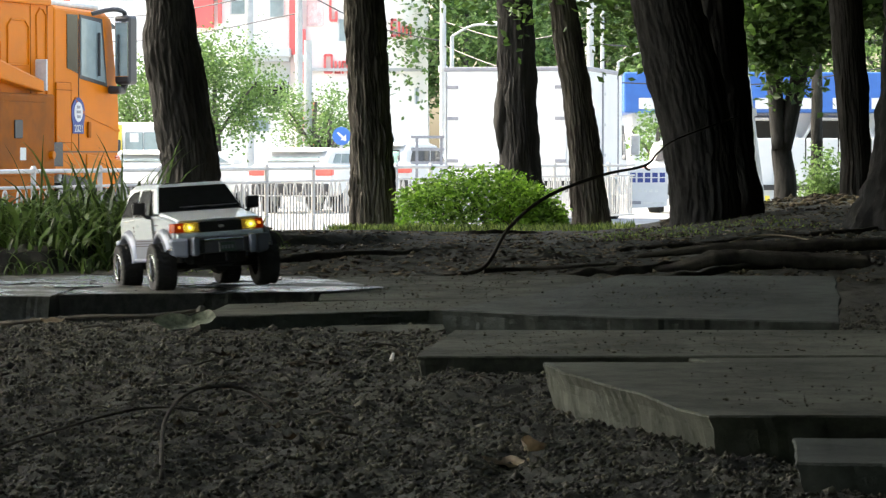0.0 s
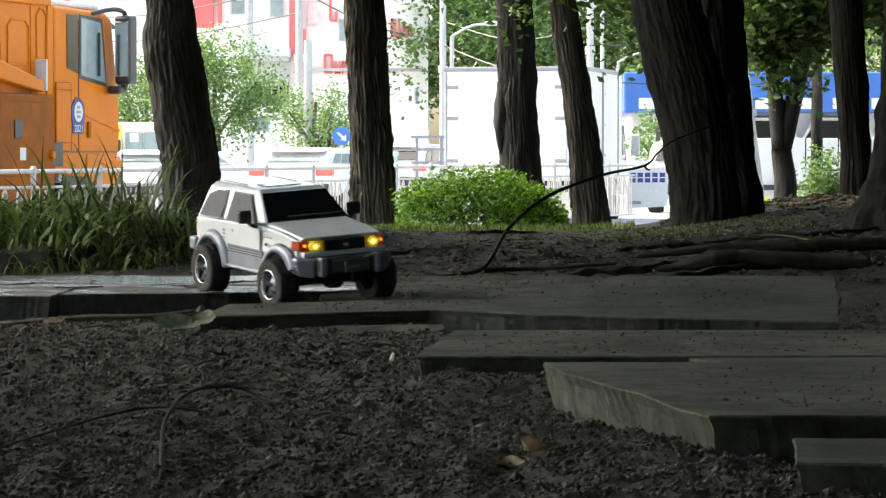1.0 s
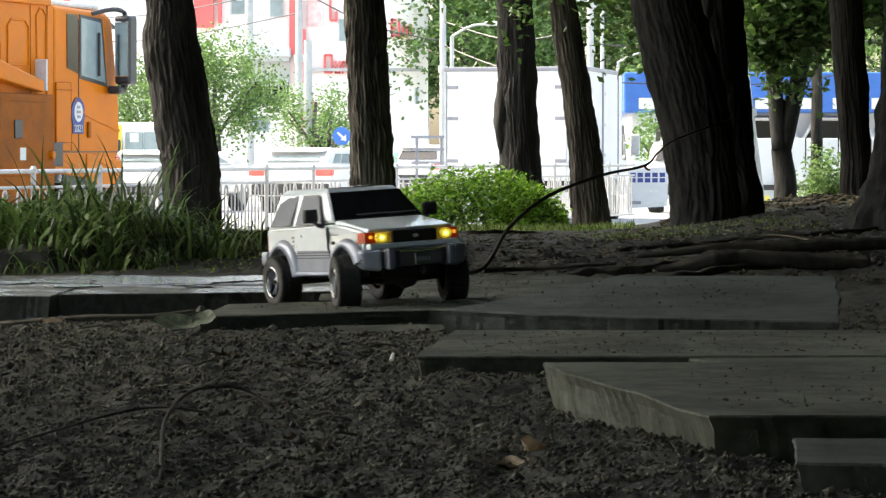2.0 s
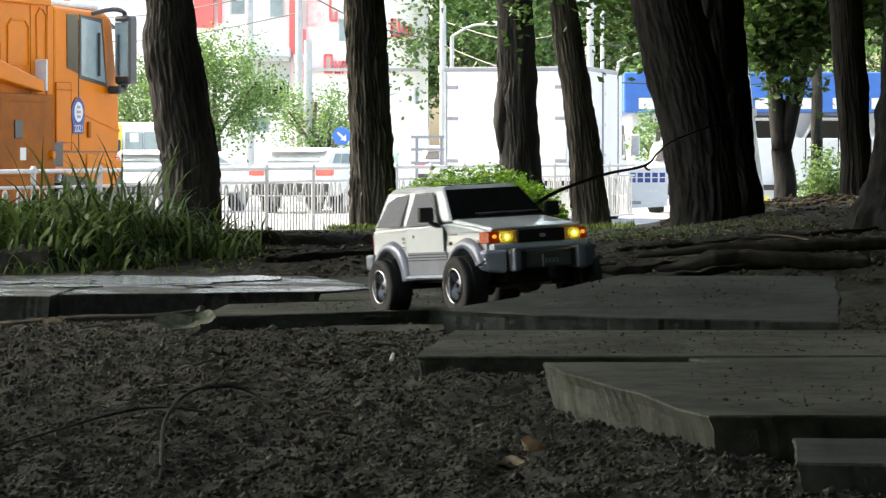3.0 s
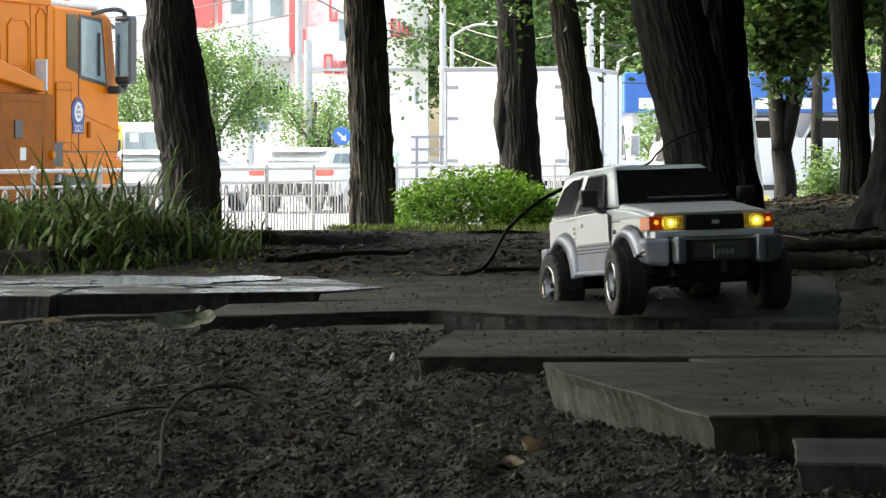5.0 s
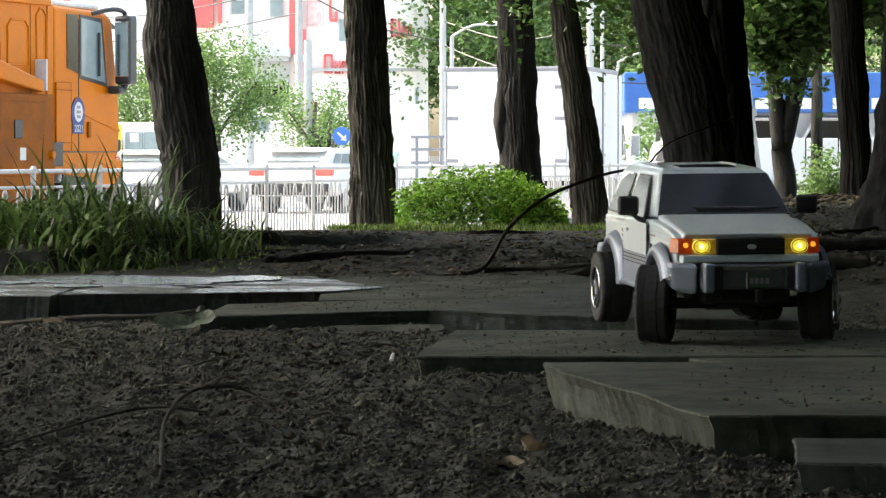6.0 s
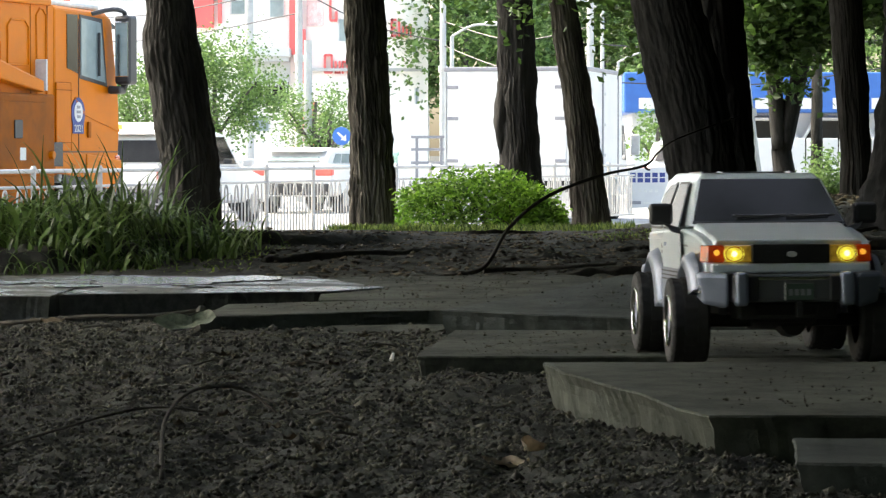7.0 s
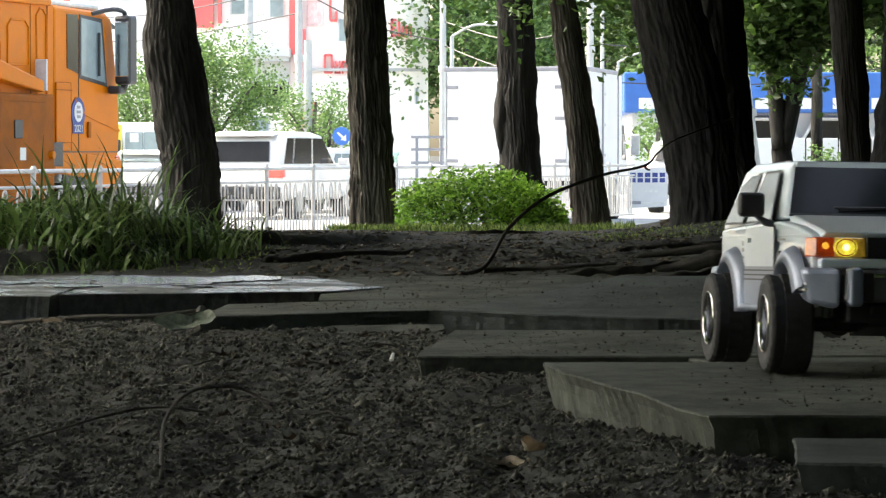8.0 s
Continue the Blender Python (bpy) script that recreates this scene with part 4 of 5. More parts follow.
def market():
    t = thing("market_hall", pose(6.2, 84, ROAD_Z), "blue-roofed market hall beyond the street", "building")
    part("wall", box(-1.0, 8.5, 1.5, 8, 0, 2.9), WALL_GREY, t)
    part("fascia", box(-1.3, 8.8, 0.2, 8, 2.35, 3.45, 0.05), BLUE, t)
    for k in range(9):
        part("sign_bar", box(-0.9 + k * 1.05, -0.4 + k * 1.05, 0.17, 0.2, 2.45, 2.75), WHITE, t)
    for k in range(3):
        w0 = part("archway", prism([(1.6 + 2.1 * k, 0.9), (3.5 + 2.1 * k, 0.9), (3.5 + 2.1 * k, 1.6), (3.2 + 2.1 * k, 2.15), (1.9 + 2.1 * k, 2.15), (1.6 + 2.1 * k, 1.6)], "y", 1.35, 1.5), GLASS, t)
        part("arch_rim", tube([(1.55 + 2.1 * k, 1.34, 0.9), (1.55 + 2.1 * k, 1.34, 1.6), (1.9 + 2.1 * k, 1.34, 2.2), (3.2 + 2.1 * k, 1.34, 2.2), (3.55 + 2.1 * k, 1.34, 1.6), (3.55 + 2.1 * k, 1.34, 0.9)], [0.06] * 6, 6), WHITE, w0)
    s = thing("hoarding", pose(3.4, 40, ROAD_Z), "pale grey hoarding panels along the pavement", "hoarding")
    for k in range(7):
        part("panel", box(-0.4 + k * 0.42, 0.0 + k * 0.42, 0, 0.06, -0.05, 1.42, 0.01), WALL_GREY, s)
    part("rail", box(-0.4, 2.6, -0.03, 0.0, 0.75, 0.82), BLACK, s)
    part("notice", box(0.45, 0.8, -0.05, -0.035, 0.35, 0.68), YELLOW, s)
    for k in range(4):
        part("notice_line", box(0.48, 0.76, -0.058, -0.052, 0.4 + k * 0.06, 0.425 + k * 0.06), GREY_TXT, s)


market()


def banner():
    p = F0 + FD * 18.2
    t = thing("banner", pose(p.x + 0.16, p.y - 0.3, ROAD_Z + 0.1), "white cloth banner with blue print tied to the railing", "banner")
    q = prism([(0.1, 0.12), (0.83, 0.16), (0.85, 0.88), (0.1, 0.86)], "y", -0.02, 0.0)
    part("cloth", q, WHITE, t)
    rng = random.Random(5)
    for r in range(2):
        for k in range(5):
            part("print", box(0.15 + k * 0.135, 0.25 + k * 0.135, -0.026, -0.0205, 0.6 + r * 0.1, 0.68 + r * 0.1), NAVY, t)
    for k in range(4):
        part("print", box(0.3 + k * 0.1, 0.36 + k * 0.1, -0.026, -0.0205, 0.42, 0.48), PALE_TXT, t)
    part("print", box(0.15, 0.35, -0.026, -0.0205, 0.2, 0.26), GREY_TXT, t)
    part("print", box(0.4, 0.82, -0.026, -0.0205, 0.2, 0.24), PALE_TXT, t)


banner()


def street_tree(x, y, h, r, k, per, seed, label, size=0.085, name="street_tree", trunk=0.09):
    rng = np.random.default_rng(seed)
    t = thing(name, pose(x, y, ROAD_Z), label, "tree", "street trees")
    part("trunk", tube(curve_points([(0, 0, 0), (0.05, 0, h * 0.4), (-0.04, 0, h * 0.75), (0, 0, h)], 12), np.linspace(trunk, trunk * 0.4, 12), 10, 0.1, seed=seed), BARK_GREY, t, smooth=True)
    for i in range(5):
        w = i * 1.26 + seed
        part("limb", tube(curve_points([(0, 0, h * 0.5), (math.cos(w) * r * 0.4, math.sin(w) * r * 0.4, h * 0.72), (math.cos(w) * r * 0.8, math.sin(w) * r * 0.8, h * 0.9)], 8), np.linspace(trunk * 0.5, 0.015, 8), 6), BARK_GREY, t)
    leaf_mesh("crown", clumps(rng, (0, 0, h * 0.85), r, k, per, r * 0.16, 0.8), size, LEAF_FAR, t, rng, aspect=0.7)
    return t


street_tree(-5.25, 72, 3.2, 1.45, 90, 130, 61, "leafy green street tree before a white building")
street_tree(-7.4, 78, 2.9, 1.3, 60, 110, 62, "leafy street tree beside a bus")
street_tree(-3.1, 76, 2.5, 1.15, 44, 90, 63, "light young street tree by a pole")
street_tree(-2.6, 72, 2.0, 0.7, 18, 30, 64, "small street tree with sparse leaves")
for _k, (_x, _y, _h, _r) in enumerate(((0.8, 105, 6.0, 3.0), (3.0, 110, 7.0, 3.4), (5.6, 108, 6.4, 3.2), (9.0, 112, 6.2, 3.2), (12.5, 115, 7, 3.6), (7.5, 100, 3.4, 1.9), (16, 110, 7, 3.4))):
    street_tree(_x, _y, _h, _r, 100, 90, 70 + _k, "green tree of the wood beyond the street", 0.19, trunk=0.16)
street_tree(4.6, 66, 1.9, 0.75, 24, 40, 90, "low green tree behind the box truck", 0.1)


def pole(x, y, h, r, label, arm=0.0, tilt=0.0, lamp=False, name="utility_pole"):
    t = thing(name, pose(x, y, ROAD_Z), label, "pole", "street poles")
    part("shaft", rod((0, 0, 0), (tilt, 0, h), r, r * 0.8, 12), POLE, t)
    part("collar", rod((tilt * 0.4, 0, h * 0.4), (tilt * 0.41, 0, h * 0.42), r * 1.3, None, 12), POLE, t)
    if arm:
        part("arm", tube(curve_points([(tilt, 0, h), (tilt + arm * 0.5, 0, h + 0.25), (tilt + arm, 0, h + 0.3)], 8), [r * 0.5] * 8, 6), POLE, t)
        if lamp:
            part("lamp_head", box(tilt + arm - 0.1, tilt + arm + 0.5, -0.12, 0.12, h + 0.26, h + 0.36, 0.03), POLE, t)
    return t


pole(-5.6, 90, 9, 0.14, "pale concrete utility pole")
pole(-3.7, 80, 9, 0.1, "tall pale steel street pole", 0.0)
pole(-3.3, 76, 4.0, 0.12, "pale steel sign pole")
pole(0.0, 78, 8.2, 0.09, "pale steel street pole")
pole(0.22, 76, 4.1, 0.06, "street lamp with a short arm", 0.9, 0.0, True, "street_lamp")
pole(3.5, 74, 9, 0.09, "pale utility pole behind the truck")
pole(4.2, 82, 5.0, 0.06, "street lamp with a curved arm", -1.0, 0, True, "street_lamp")
pole(4.5, 80, 3.6, 0.05, "street lamp with a level arm", 1.2, 0, True, "street_lamp")
pole(3.35, 32, 4.0, 0.06, "grey leaning steel pole by the hoarding", 0, -0.5)


def cables():
    for k, (a, b, sag) in enumerate((((-12, 92, 4.3), (-3.7, 80, 4.6), 0.3), ((-3.7, 80, 4.5), (0, 78, 3.1), 0.25), ((0, 78, 3.0), (3.5, 74, 2.2), 0.3), ((0, 78, 2.4), (3.5, 74, 2.6), 0.3), ((0, 78, 3.6), (3.5, 74, 3.3), 0.4),
                                     ((3.5, 74, 2.0), (12, 80, 2.6), 0.3), ((-12, 92, 3.6), (-3.7, 80, 3.9), 0.3), ((3.5, 74, 2.9), (12, 80, 3.3), 0.3))):
        m = [(p + q) / 2 for p, q in zip(a, b)]
        m[2] -= sag
        tagged(part("overhead_cable", tube(curve_points([a, m, b], 20), [0.018] * 20, 5), BLACK), "thin dark overhead cable between poles", "cable", "overhead cables")


cables()


def arrow_sign():
    t = thing("road_sign", pose(-2.12, 65, ROAD_Z), "round blue road sign with a white arrow", "road sign")
    part("post", rod((0, 0.02, 0), (0, 0.02, 1.8), 0.03), POLE, t)
    part("disc", rod((0, 0, 1.6), (0, -0.02, 1.6), 0.19, seg=32), BLUE, t)
    part("arrow_shaft", prism([(-0.1, 1.66), (-0.07, 1.69), (0.05, 1.58), (0.02, 1.55)], "y", -0.026, -0.0205), WHITE, t)
    part("arrow_head", prism([(0.1, 1.5), (0.09, 1.63), (-0.02, 1.52)], "y", -0.026, -0.0205), WHITE, t)


arrow_sign()


def bus():
    t = thing("bus", pose(-7.45, 71, ROAD_Z), "white and yellow city bus with dark windows", "bus")
    part("body", box(-6, 1.2, 0, 2.3, 0.4, 1.95, 0.08), WHITE, t)
    part("band", box(-6, 1.2, -0.012, 0.004, 1.1, 1.2), YELLOW, t)
    part("pillar", box(-0.05, 0.12, -0.014, 0.004, 0.9, 1.9), YELLOW, t)
    for x in (-1.3, -0.6, 0.2, 0.62):
        part("window", box(x, x + 0.4, -0.02, 0.004, 1.05 if x < 0.2 else 1.0, 1.72, 0.02), GLASS_PALE, t)
    part("mirror", box(0.0, 0.1, -0.25, -0.1, 1.25, 1.55, 0.02), BLACK, t)
    part("notice", box(0.3, 0.5, -0.028, -0.021, 1.5, 1.7), WHITE, t)
    for x in (-4, 0.2):
        wheel_at(t, x, 0.2, 0.42, 0.25)


bus()


def kiosk():
    t = thing("kiosk", pose(-0.62, 70, ROAD_Z), "small dark-framed kiosk by the road", "kiosk")
    for x in (0, 0.55):
        for y in (0, 0.5):
            part("post", box(x, x + 0.06, y, y + 0.06, 0, 1.6), GREY_TXT, t)
    for z in (1.0, 1.3, 1.58):
        part("shelf", box(-0.1, 0.7, -0.05, 0.6, z, z + 0.06), GREY_TXT, t)
    g = thing("bin", pose(-1.5, 68, ROAD_Z), "pale green recycling bin", "bin")
    part("body", box(0, 0.5, 0, 0.5, 0, 1.2, 0.04), material("pale_green", (0.35, 0.5, 0.4), 0.6), g)
    part("lid", box(-0.03, 0.53, -0.03, 0.53, 1.18, 1.28, 0.03), material("pale_green_lid", (0.3, 0.5, 0.4), 0.6), g)


kiosk()
# the pale panes put the reflected sky into the glass colour
road_car(-2.45, 66, 0, WHITE, "white estate car standing behind the railing", 1.35, pane=GLASS_PALE)
road_car(-5.6, 66, 0, WHITE, "white car waiting in traffic", 1.3, pane=GLASS_PALE)
road_car(5.6, 66, 0, WHITE, "white car parked beyond the box truck", 1.5)
PASSING = road_car(-6, 40, 0, WHITE, "white hatchback driving along the street", 1.64, pane=CAR_GLASS)
LEAVING = road_car(-1, 60, 0, WHITE, "pale car with red tail lamps driving away", 1.5)


# ---- roots, branch, leaves and twigs on the ground ----
def twig(name, pts, r0, r1, mat, label, category, n=24, rough=0.15, seed=0):
    return tagged(part(name, tube(curve_points(pts, n), np.linspace(r0, r1, n), 9, rough, seed=seed), mat, smooth=True), label, category)


branch = thing("fallen_branch", pose(0, 0, 0), "dark bare fallen branch propped against a trunk", "branch")
part("stem", tube(curve_points([(0.0, 6.1, 0.012), (0.08, 6.2, 0.026), (0.135, 6.4, 0.099), (0.217, 6.6, 0.16), (0.346, 6.9, 0.204), (0.466, 7.2, 0.226), (0.506, 7.3, 0.257), (0.567, 7.5, 0.29), (0.765, 8.0, 0.352)], 60), np.linspace(0.005, 0.0016, 60), 9, 0.3, seed=3), ROOT, branch, smooth=True)
part("side_stem", tube(curve_points([(0.468, 7.2, 0.226), (0.472, 7.2, 0.218), (0.48, 7.2, 0.216)], 6), np.linspace(0.004, 0.002, 6), 7), ROOT, branch)
part("side_stem", tube(curve_points([(0.08, 6.2, 0.02), (0.17, 6.25, 0.022), (0.26, 6.25, 0.026), (0.35, 6.3, 0.03)], 16), np.linspace(0.006, 0.003, 16), 8, 0.2), ROOT, branch)
for _i, (_p, _r) in enumerate((
        ([(0.22, 6.1, 0.01), (0.32, 6.15, 0.024), (0.42, 6.2, 0.03), (0.5, 6.35, 0.048), (0.62, 6.6, 0.045), (0.8, 6.8, 0.04)], 0.013),
        ([(0.3, 5.95, 0.005), (0.42, 5.98, 0.012), (0.5, 6.05, 0.03), (0.58, 6.2, 0.05), (0.7, 6.3, 0.04), (0.82, 6.3, 0.015)], 0.012),
        ([(0.4, 7.2, 0.02), (0.6, 7.4, 0.045), (0.9, 8.0, 0.05), (1.2, 8.5, 0.08)], 0.01),
        ([(-0.38, 6.6, 0.03), (-0.25, 6.9, 0.06), (-0.1, 7.3, 0.04), (0.05, 8.2, 0.01)], 0.014),
        ([(0.02, 12.5, -0.06), (0.12, 12.4, -0.035), (0.25, 12.5, -0.04), (0.4, 12.6, -0.05)], 0.012))):
    _p = [(x, y, gz(x, y) + _r * 0.25) for x, y, z in _p]
    _q = curve_points(_p, 40)
    _w = [_r * (0.25 + 0.75 * math.sin(math.pi * (0.12 + 0.8 * k / 39))) * (1 + 0.3 * noise.noise(Vector((k * 0.4, _i, 0)))) for k in range(40)]
    _q = [(x, y + 0.02 * noise.noise(Vector((k * 0.25, _i, 5))), z + 0.006 * noise.noise(Vector((k * 0.3, _i, 9)))) for k, (x, y, z) in enumerate(_q)]
    tagged(part("tree_root", tube(_q, _w, 14, 0.35, seed=_i), ROOT, smooth=True), "gnarled dark tree root lying on the soil", "root")
for _i, (_p, _r) in enumerate((
        ([(0.37, 6.18, 0.004), (0.469, 6.2, 0.024), (0.548, 6.22, 0.044), (0.615, 6.24, 0.044), (0.717, 6.26, 0.038), (0.86, 6.3, 0.03)], 0.017),
        ([(0.42, 6.75, 0.03), (0.58, 6.78, 0.046), (0.75, 6.8, 0.05), (0.95, 6.85, 0.054), (1.15, 6.9, 0.05)], 0.013))):
    _q = curve_points([(x, y, max(z, gz(x, y))) for x, y, z in _p], 60)
    _w = [_r * (0.3 + 0.7 * min(1, k / 18)) * (1 + 0.25 * noise.noise(Vector((k * 0.3, _i, 20)))) for k in range(60)]
    tagged(part("tree_root", tube(_q, _w, 18, 0.3, seed=40 + _i), ROOT, smooth=True), "thick arching tree root over the soil", "root")
twig("dark_root", [(-0.196, 2.16, 0.025), (-0.215, 2.4, 0.045), (-0.207, 2.57, 0.055), (-0.17, 2.63, 0.052), (-0.135, 2.6, 0.03)], 0.0018, 0.0012, ROOT, "thin arching root standing out of the soil", "root")
twig("dark_root", [(-0.34, 2.3, 0.03), (-0.25, 2.5, 0.045), (-0.2, 2.6, 0.035)], 0.0012, 0.0009, ROOT, "thin root lying on the soil", "root", 14)
twig("twig", [(-0.66, 4.6, 0.0), (-0.52, 4.5, 0.016), (-0.42, 4.45, 0.02), (-0.34, 4.44, 0.03)], 0.0035, 0.0025, ROOT, "thin brown twig lying along a slab", "twig", 18)
twig("twig", [(0.62, 6.9, 0.05), (0.72, 7.0, 0.07), (0.82, 7.0, 0.06), (0.88, 6.9, 0.03)], 0.003, 0.0015, DRYLEAF, "pale dry twig on the mound", "twig", 16)
for _k in range(26):
    _r = random.Random(_k)
    _y = _r.uniform(2.1, 4.4)
    _x = _r.uniform(-0.14, 0.02) * _y
    _a, _l = _r.uniform(0, 6.28), _r.uniform(0.01, 0.03)
    _z = gz(_x, _y) + 0.006
    twig("twig", [(_x, _y, _z), (_x + _l * math.cos(_a), _y + _l * math.sin(_a), _z + 0.004), (_x + 2 * _l * math.cos(_a + 0.3), _y + 2 * _l * math.sin(_a + 0.3), _z)], 0.0011, 0.0007, ROOT, "small dry twig on the soil", "twig", 7)


def fallen_leaf(x, y, z, length, width, turn, tip, mat, label, curl=0.3):
    bm = bmesh.new()
    n, rows = 9, []
    for i in range(n):
        u = i / (n - 1)
        w = width * math.sin(math.pi * u ** 0.8) ** 0.7 * 0.5 + 0.0006
        lift = curl * length * (u - 0.5) ** 2
        rows.append([bm.verts.new((length * (u - 0.5), s * w, lift + abs(s) * curl * width * 0.35 + (0.002 * math.sin(9 * u + 3 * s)))) for s in (-1, -0.5, 0, 0.5, 1)])
    for a, b in zip(rows, rows[1:]):
        for k in range(4):
            bm.faces.new((a[k], a[k + 1], b[k + 1], b[k]))
    bmesh.ops.solidify(bm, geom=bm.faces[:], thickness=0.0006)
    ob = part("fallen_leaf", bm, mat, smooth=True)
    ob.matrix_basis = pose(x, y, z, tip, 0, turn)
    return tagged(ob, label, "leaf", "fallen leaves")


fallen_leaf(-0.37, 4.33, 0.014, 0.075, 0.04, 25, 30, PALELEAF, "pale grey-green curled leaf at a slab's corner")
fallen_leaf(-0.33, 4.31, 0.022, 0.04, 0.03, -30, 40, PALELEAF, "pale grey-green curled leaf at a slab's corner")
fallen_leaf(-0.56, 4.45, 0.012, 0.035, 0.015, 15, 20, DRYLEAF, "small pale dry leaf on the soil")
fallen_leaf(0.062, 2.24, 0.036, 0.03, 0.02, 60, 55, DRYLEAF, "brown dry leaf standing on the soil", 0.6)
fallen_leaf(0.045, 2.2, 0.03, 0.035, 0.02, -20, 10, DRYLEAF, "brown dry leaf standing on the soil", 0.4)
for _k in range(120):
    _r = random.Random(100 + _k)
    _y = _r.uniform(6.2, 10.5) if _k % 3 else _r.uniform(2.3, 4.4)
    _x = _r.uniform(-0.05, 0.13) * _y if _k % 3 else _r.uniform(-0.13, 0.0) * _y
    _s = _r.uniform(0.008, 0.02)
    fallen_leaf(_x, _y, gz(_x, _y) + 0.004, _s, _s * 0.5, _r.uniform(0, 360), _r.uniform(-20, 35), DRYLEAF if _k % 2 and _k % 3 else MULCH, "small dry leaf scrap on the soil", 0.4)
tagged(part("pebble", rod((-0.054, 3.24, 0.036), (-0.052, 3.245, 0.043), 0.0026, 0.0015, 7), PALE_TXT), "tiny white pebble on the soil", "pebble")


def soil_lump(x, y, z, r, seed):
    bm = bmesh.new()
    bmesh.ops.create_icosphere(bm, subdivisions=1, radius=r, matrix=Matrix.Translation((x, y, z + r * 0.35)) @ Matrix.Diagonal((1.2, 0.9, 0.6, 1)))
    rng = random.Random(seed)
    for v in bm.verts:
        v.co += Vector((rng.uniform(-1, 1), rng.uniform(-1, 1), rng.uniform(-0.6, 0.6))) * r * 0.3
    return tagged(part("soil_lump", bm, CLOD), "small lump of soil on a slab", "soil lump", "lumps of soil on the slabs")


for _k in range(150):
    _r = random.Random(300 + _k)
    if _k % 2:
        soil_lump(_r.uniform(-0.15, 0.3), _r.uniform(4.9, 5.9), 0.021, _r.uniform(0.001, 0.0034), _k)
    else:
        soil_lump(_r.uniform(0.0, 0.45), _r.uniform(3.15, 3.48), 0.0495, _r.uniform(0.0008, 0.0026), _k)
for _k in range(40):
    _r = random.Random(700 + _k)
    soil_lump(_r.uniform(0.2, 0.42), _r.uniform(2.25, 2.68), 0.0672, _r.uniform(0.0007, 0.002), _k)
tagged(part("pebble", rod((-0.345, 4.42, 0.024), (-0.344, 4.425, 0.034), 0.009, 0.005, 8), CLOD), "brown pebble at a slab's edge", "pebble")


def puddle(x, y, w, d, z, seed):
    rng = random.Random(seed)
    pts = []
    for k in range(28):
        a = 2 * math.pi * k / 28
        r = 1 + 0.35 * noise.noise(Vector((math.cos(a) * 2 + seed, math.sin(a) * 2, 0))) + rng.uniform(-0.08, 0.08)
        pts.append((x + w * r * math.cos(a), y + d * r * math.sin(a)))
    return tagged(part("puddle", prism(pts, "z", z - 0.01, z), WATER), "thin film of rain water on a slab", "puddle", "puddles on the slabs")


for _i, (_x, _y, _w, _d) in enumerate(((-0.5, 5.62, 0.13, 0.16), (-0.36, 5.75, 0.06, 0.12), (-0.64, 5.35, 0.05, 0.05), (-0.78, 5.5, 0.05, 0.06), (-0.86, 5.6, 0.06, 0.04), (-0.6, 5.75, 0.07, 0.07), (-0.45, 5.4, 0.02, 0.02), (-0.42, 5.33, 0.02, 0.015))):
    puddle(_x, _y, _w, _d, float(np.interp(_y, (4.98, 5.95), (0.0265, 0.0195))) + 0.0018, _i)


# ---- the model car ----
WB, WY, WZ, WR = 0.1235, 0.089, 0.053, 0.0412


def arch(cx, r, a0, a1, n=14):
    return [(cx + r * math.cos(radians(a0 + (a1 - a0) * k / n)), WZ + r * math.sin(radians(a0 + (a1 - a0) * k / n))) for k in range(n + 1)]


def side_y(z):
    return 0.0838 - max(0, z - 0.135) * 0.0205 / 0.053


def side_panel(pts, out, thick, s):
    """A plate on the car's flank: points (x, z), s is the side."""
    bm = bmesh.new()
    a = [bm.verts.new((x, s * (side_y(z) + out), z)) for x, z in pts]
    b = [bm.verts.new((x, s * (side_y(z) + out + thick), z)) for x, z in pts]
    n = len(pts)
    bm.faces.new(a)
    bm.faces.new(b[::-1])
    for i in range(n):
        bm.faces.new((a[(i + 1) % n], a[i], b[i], b[(i + 1) % n]))
    bmesh.ops.recalc_face_normals(bm, faces=bm.faces[:])
    return bm


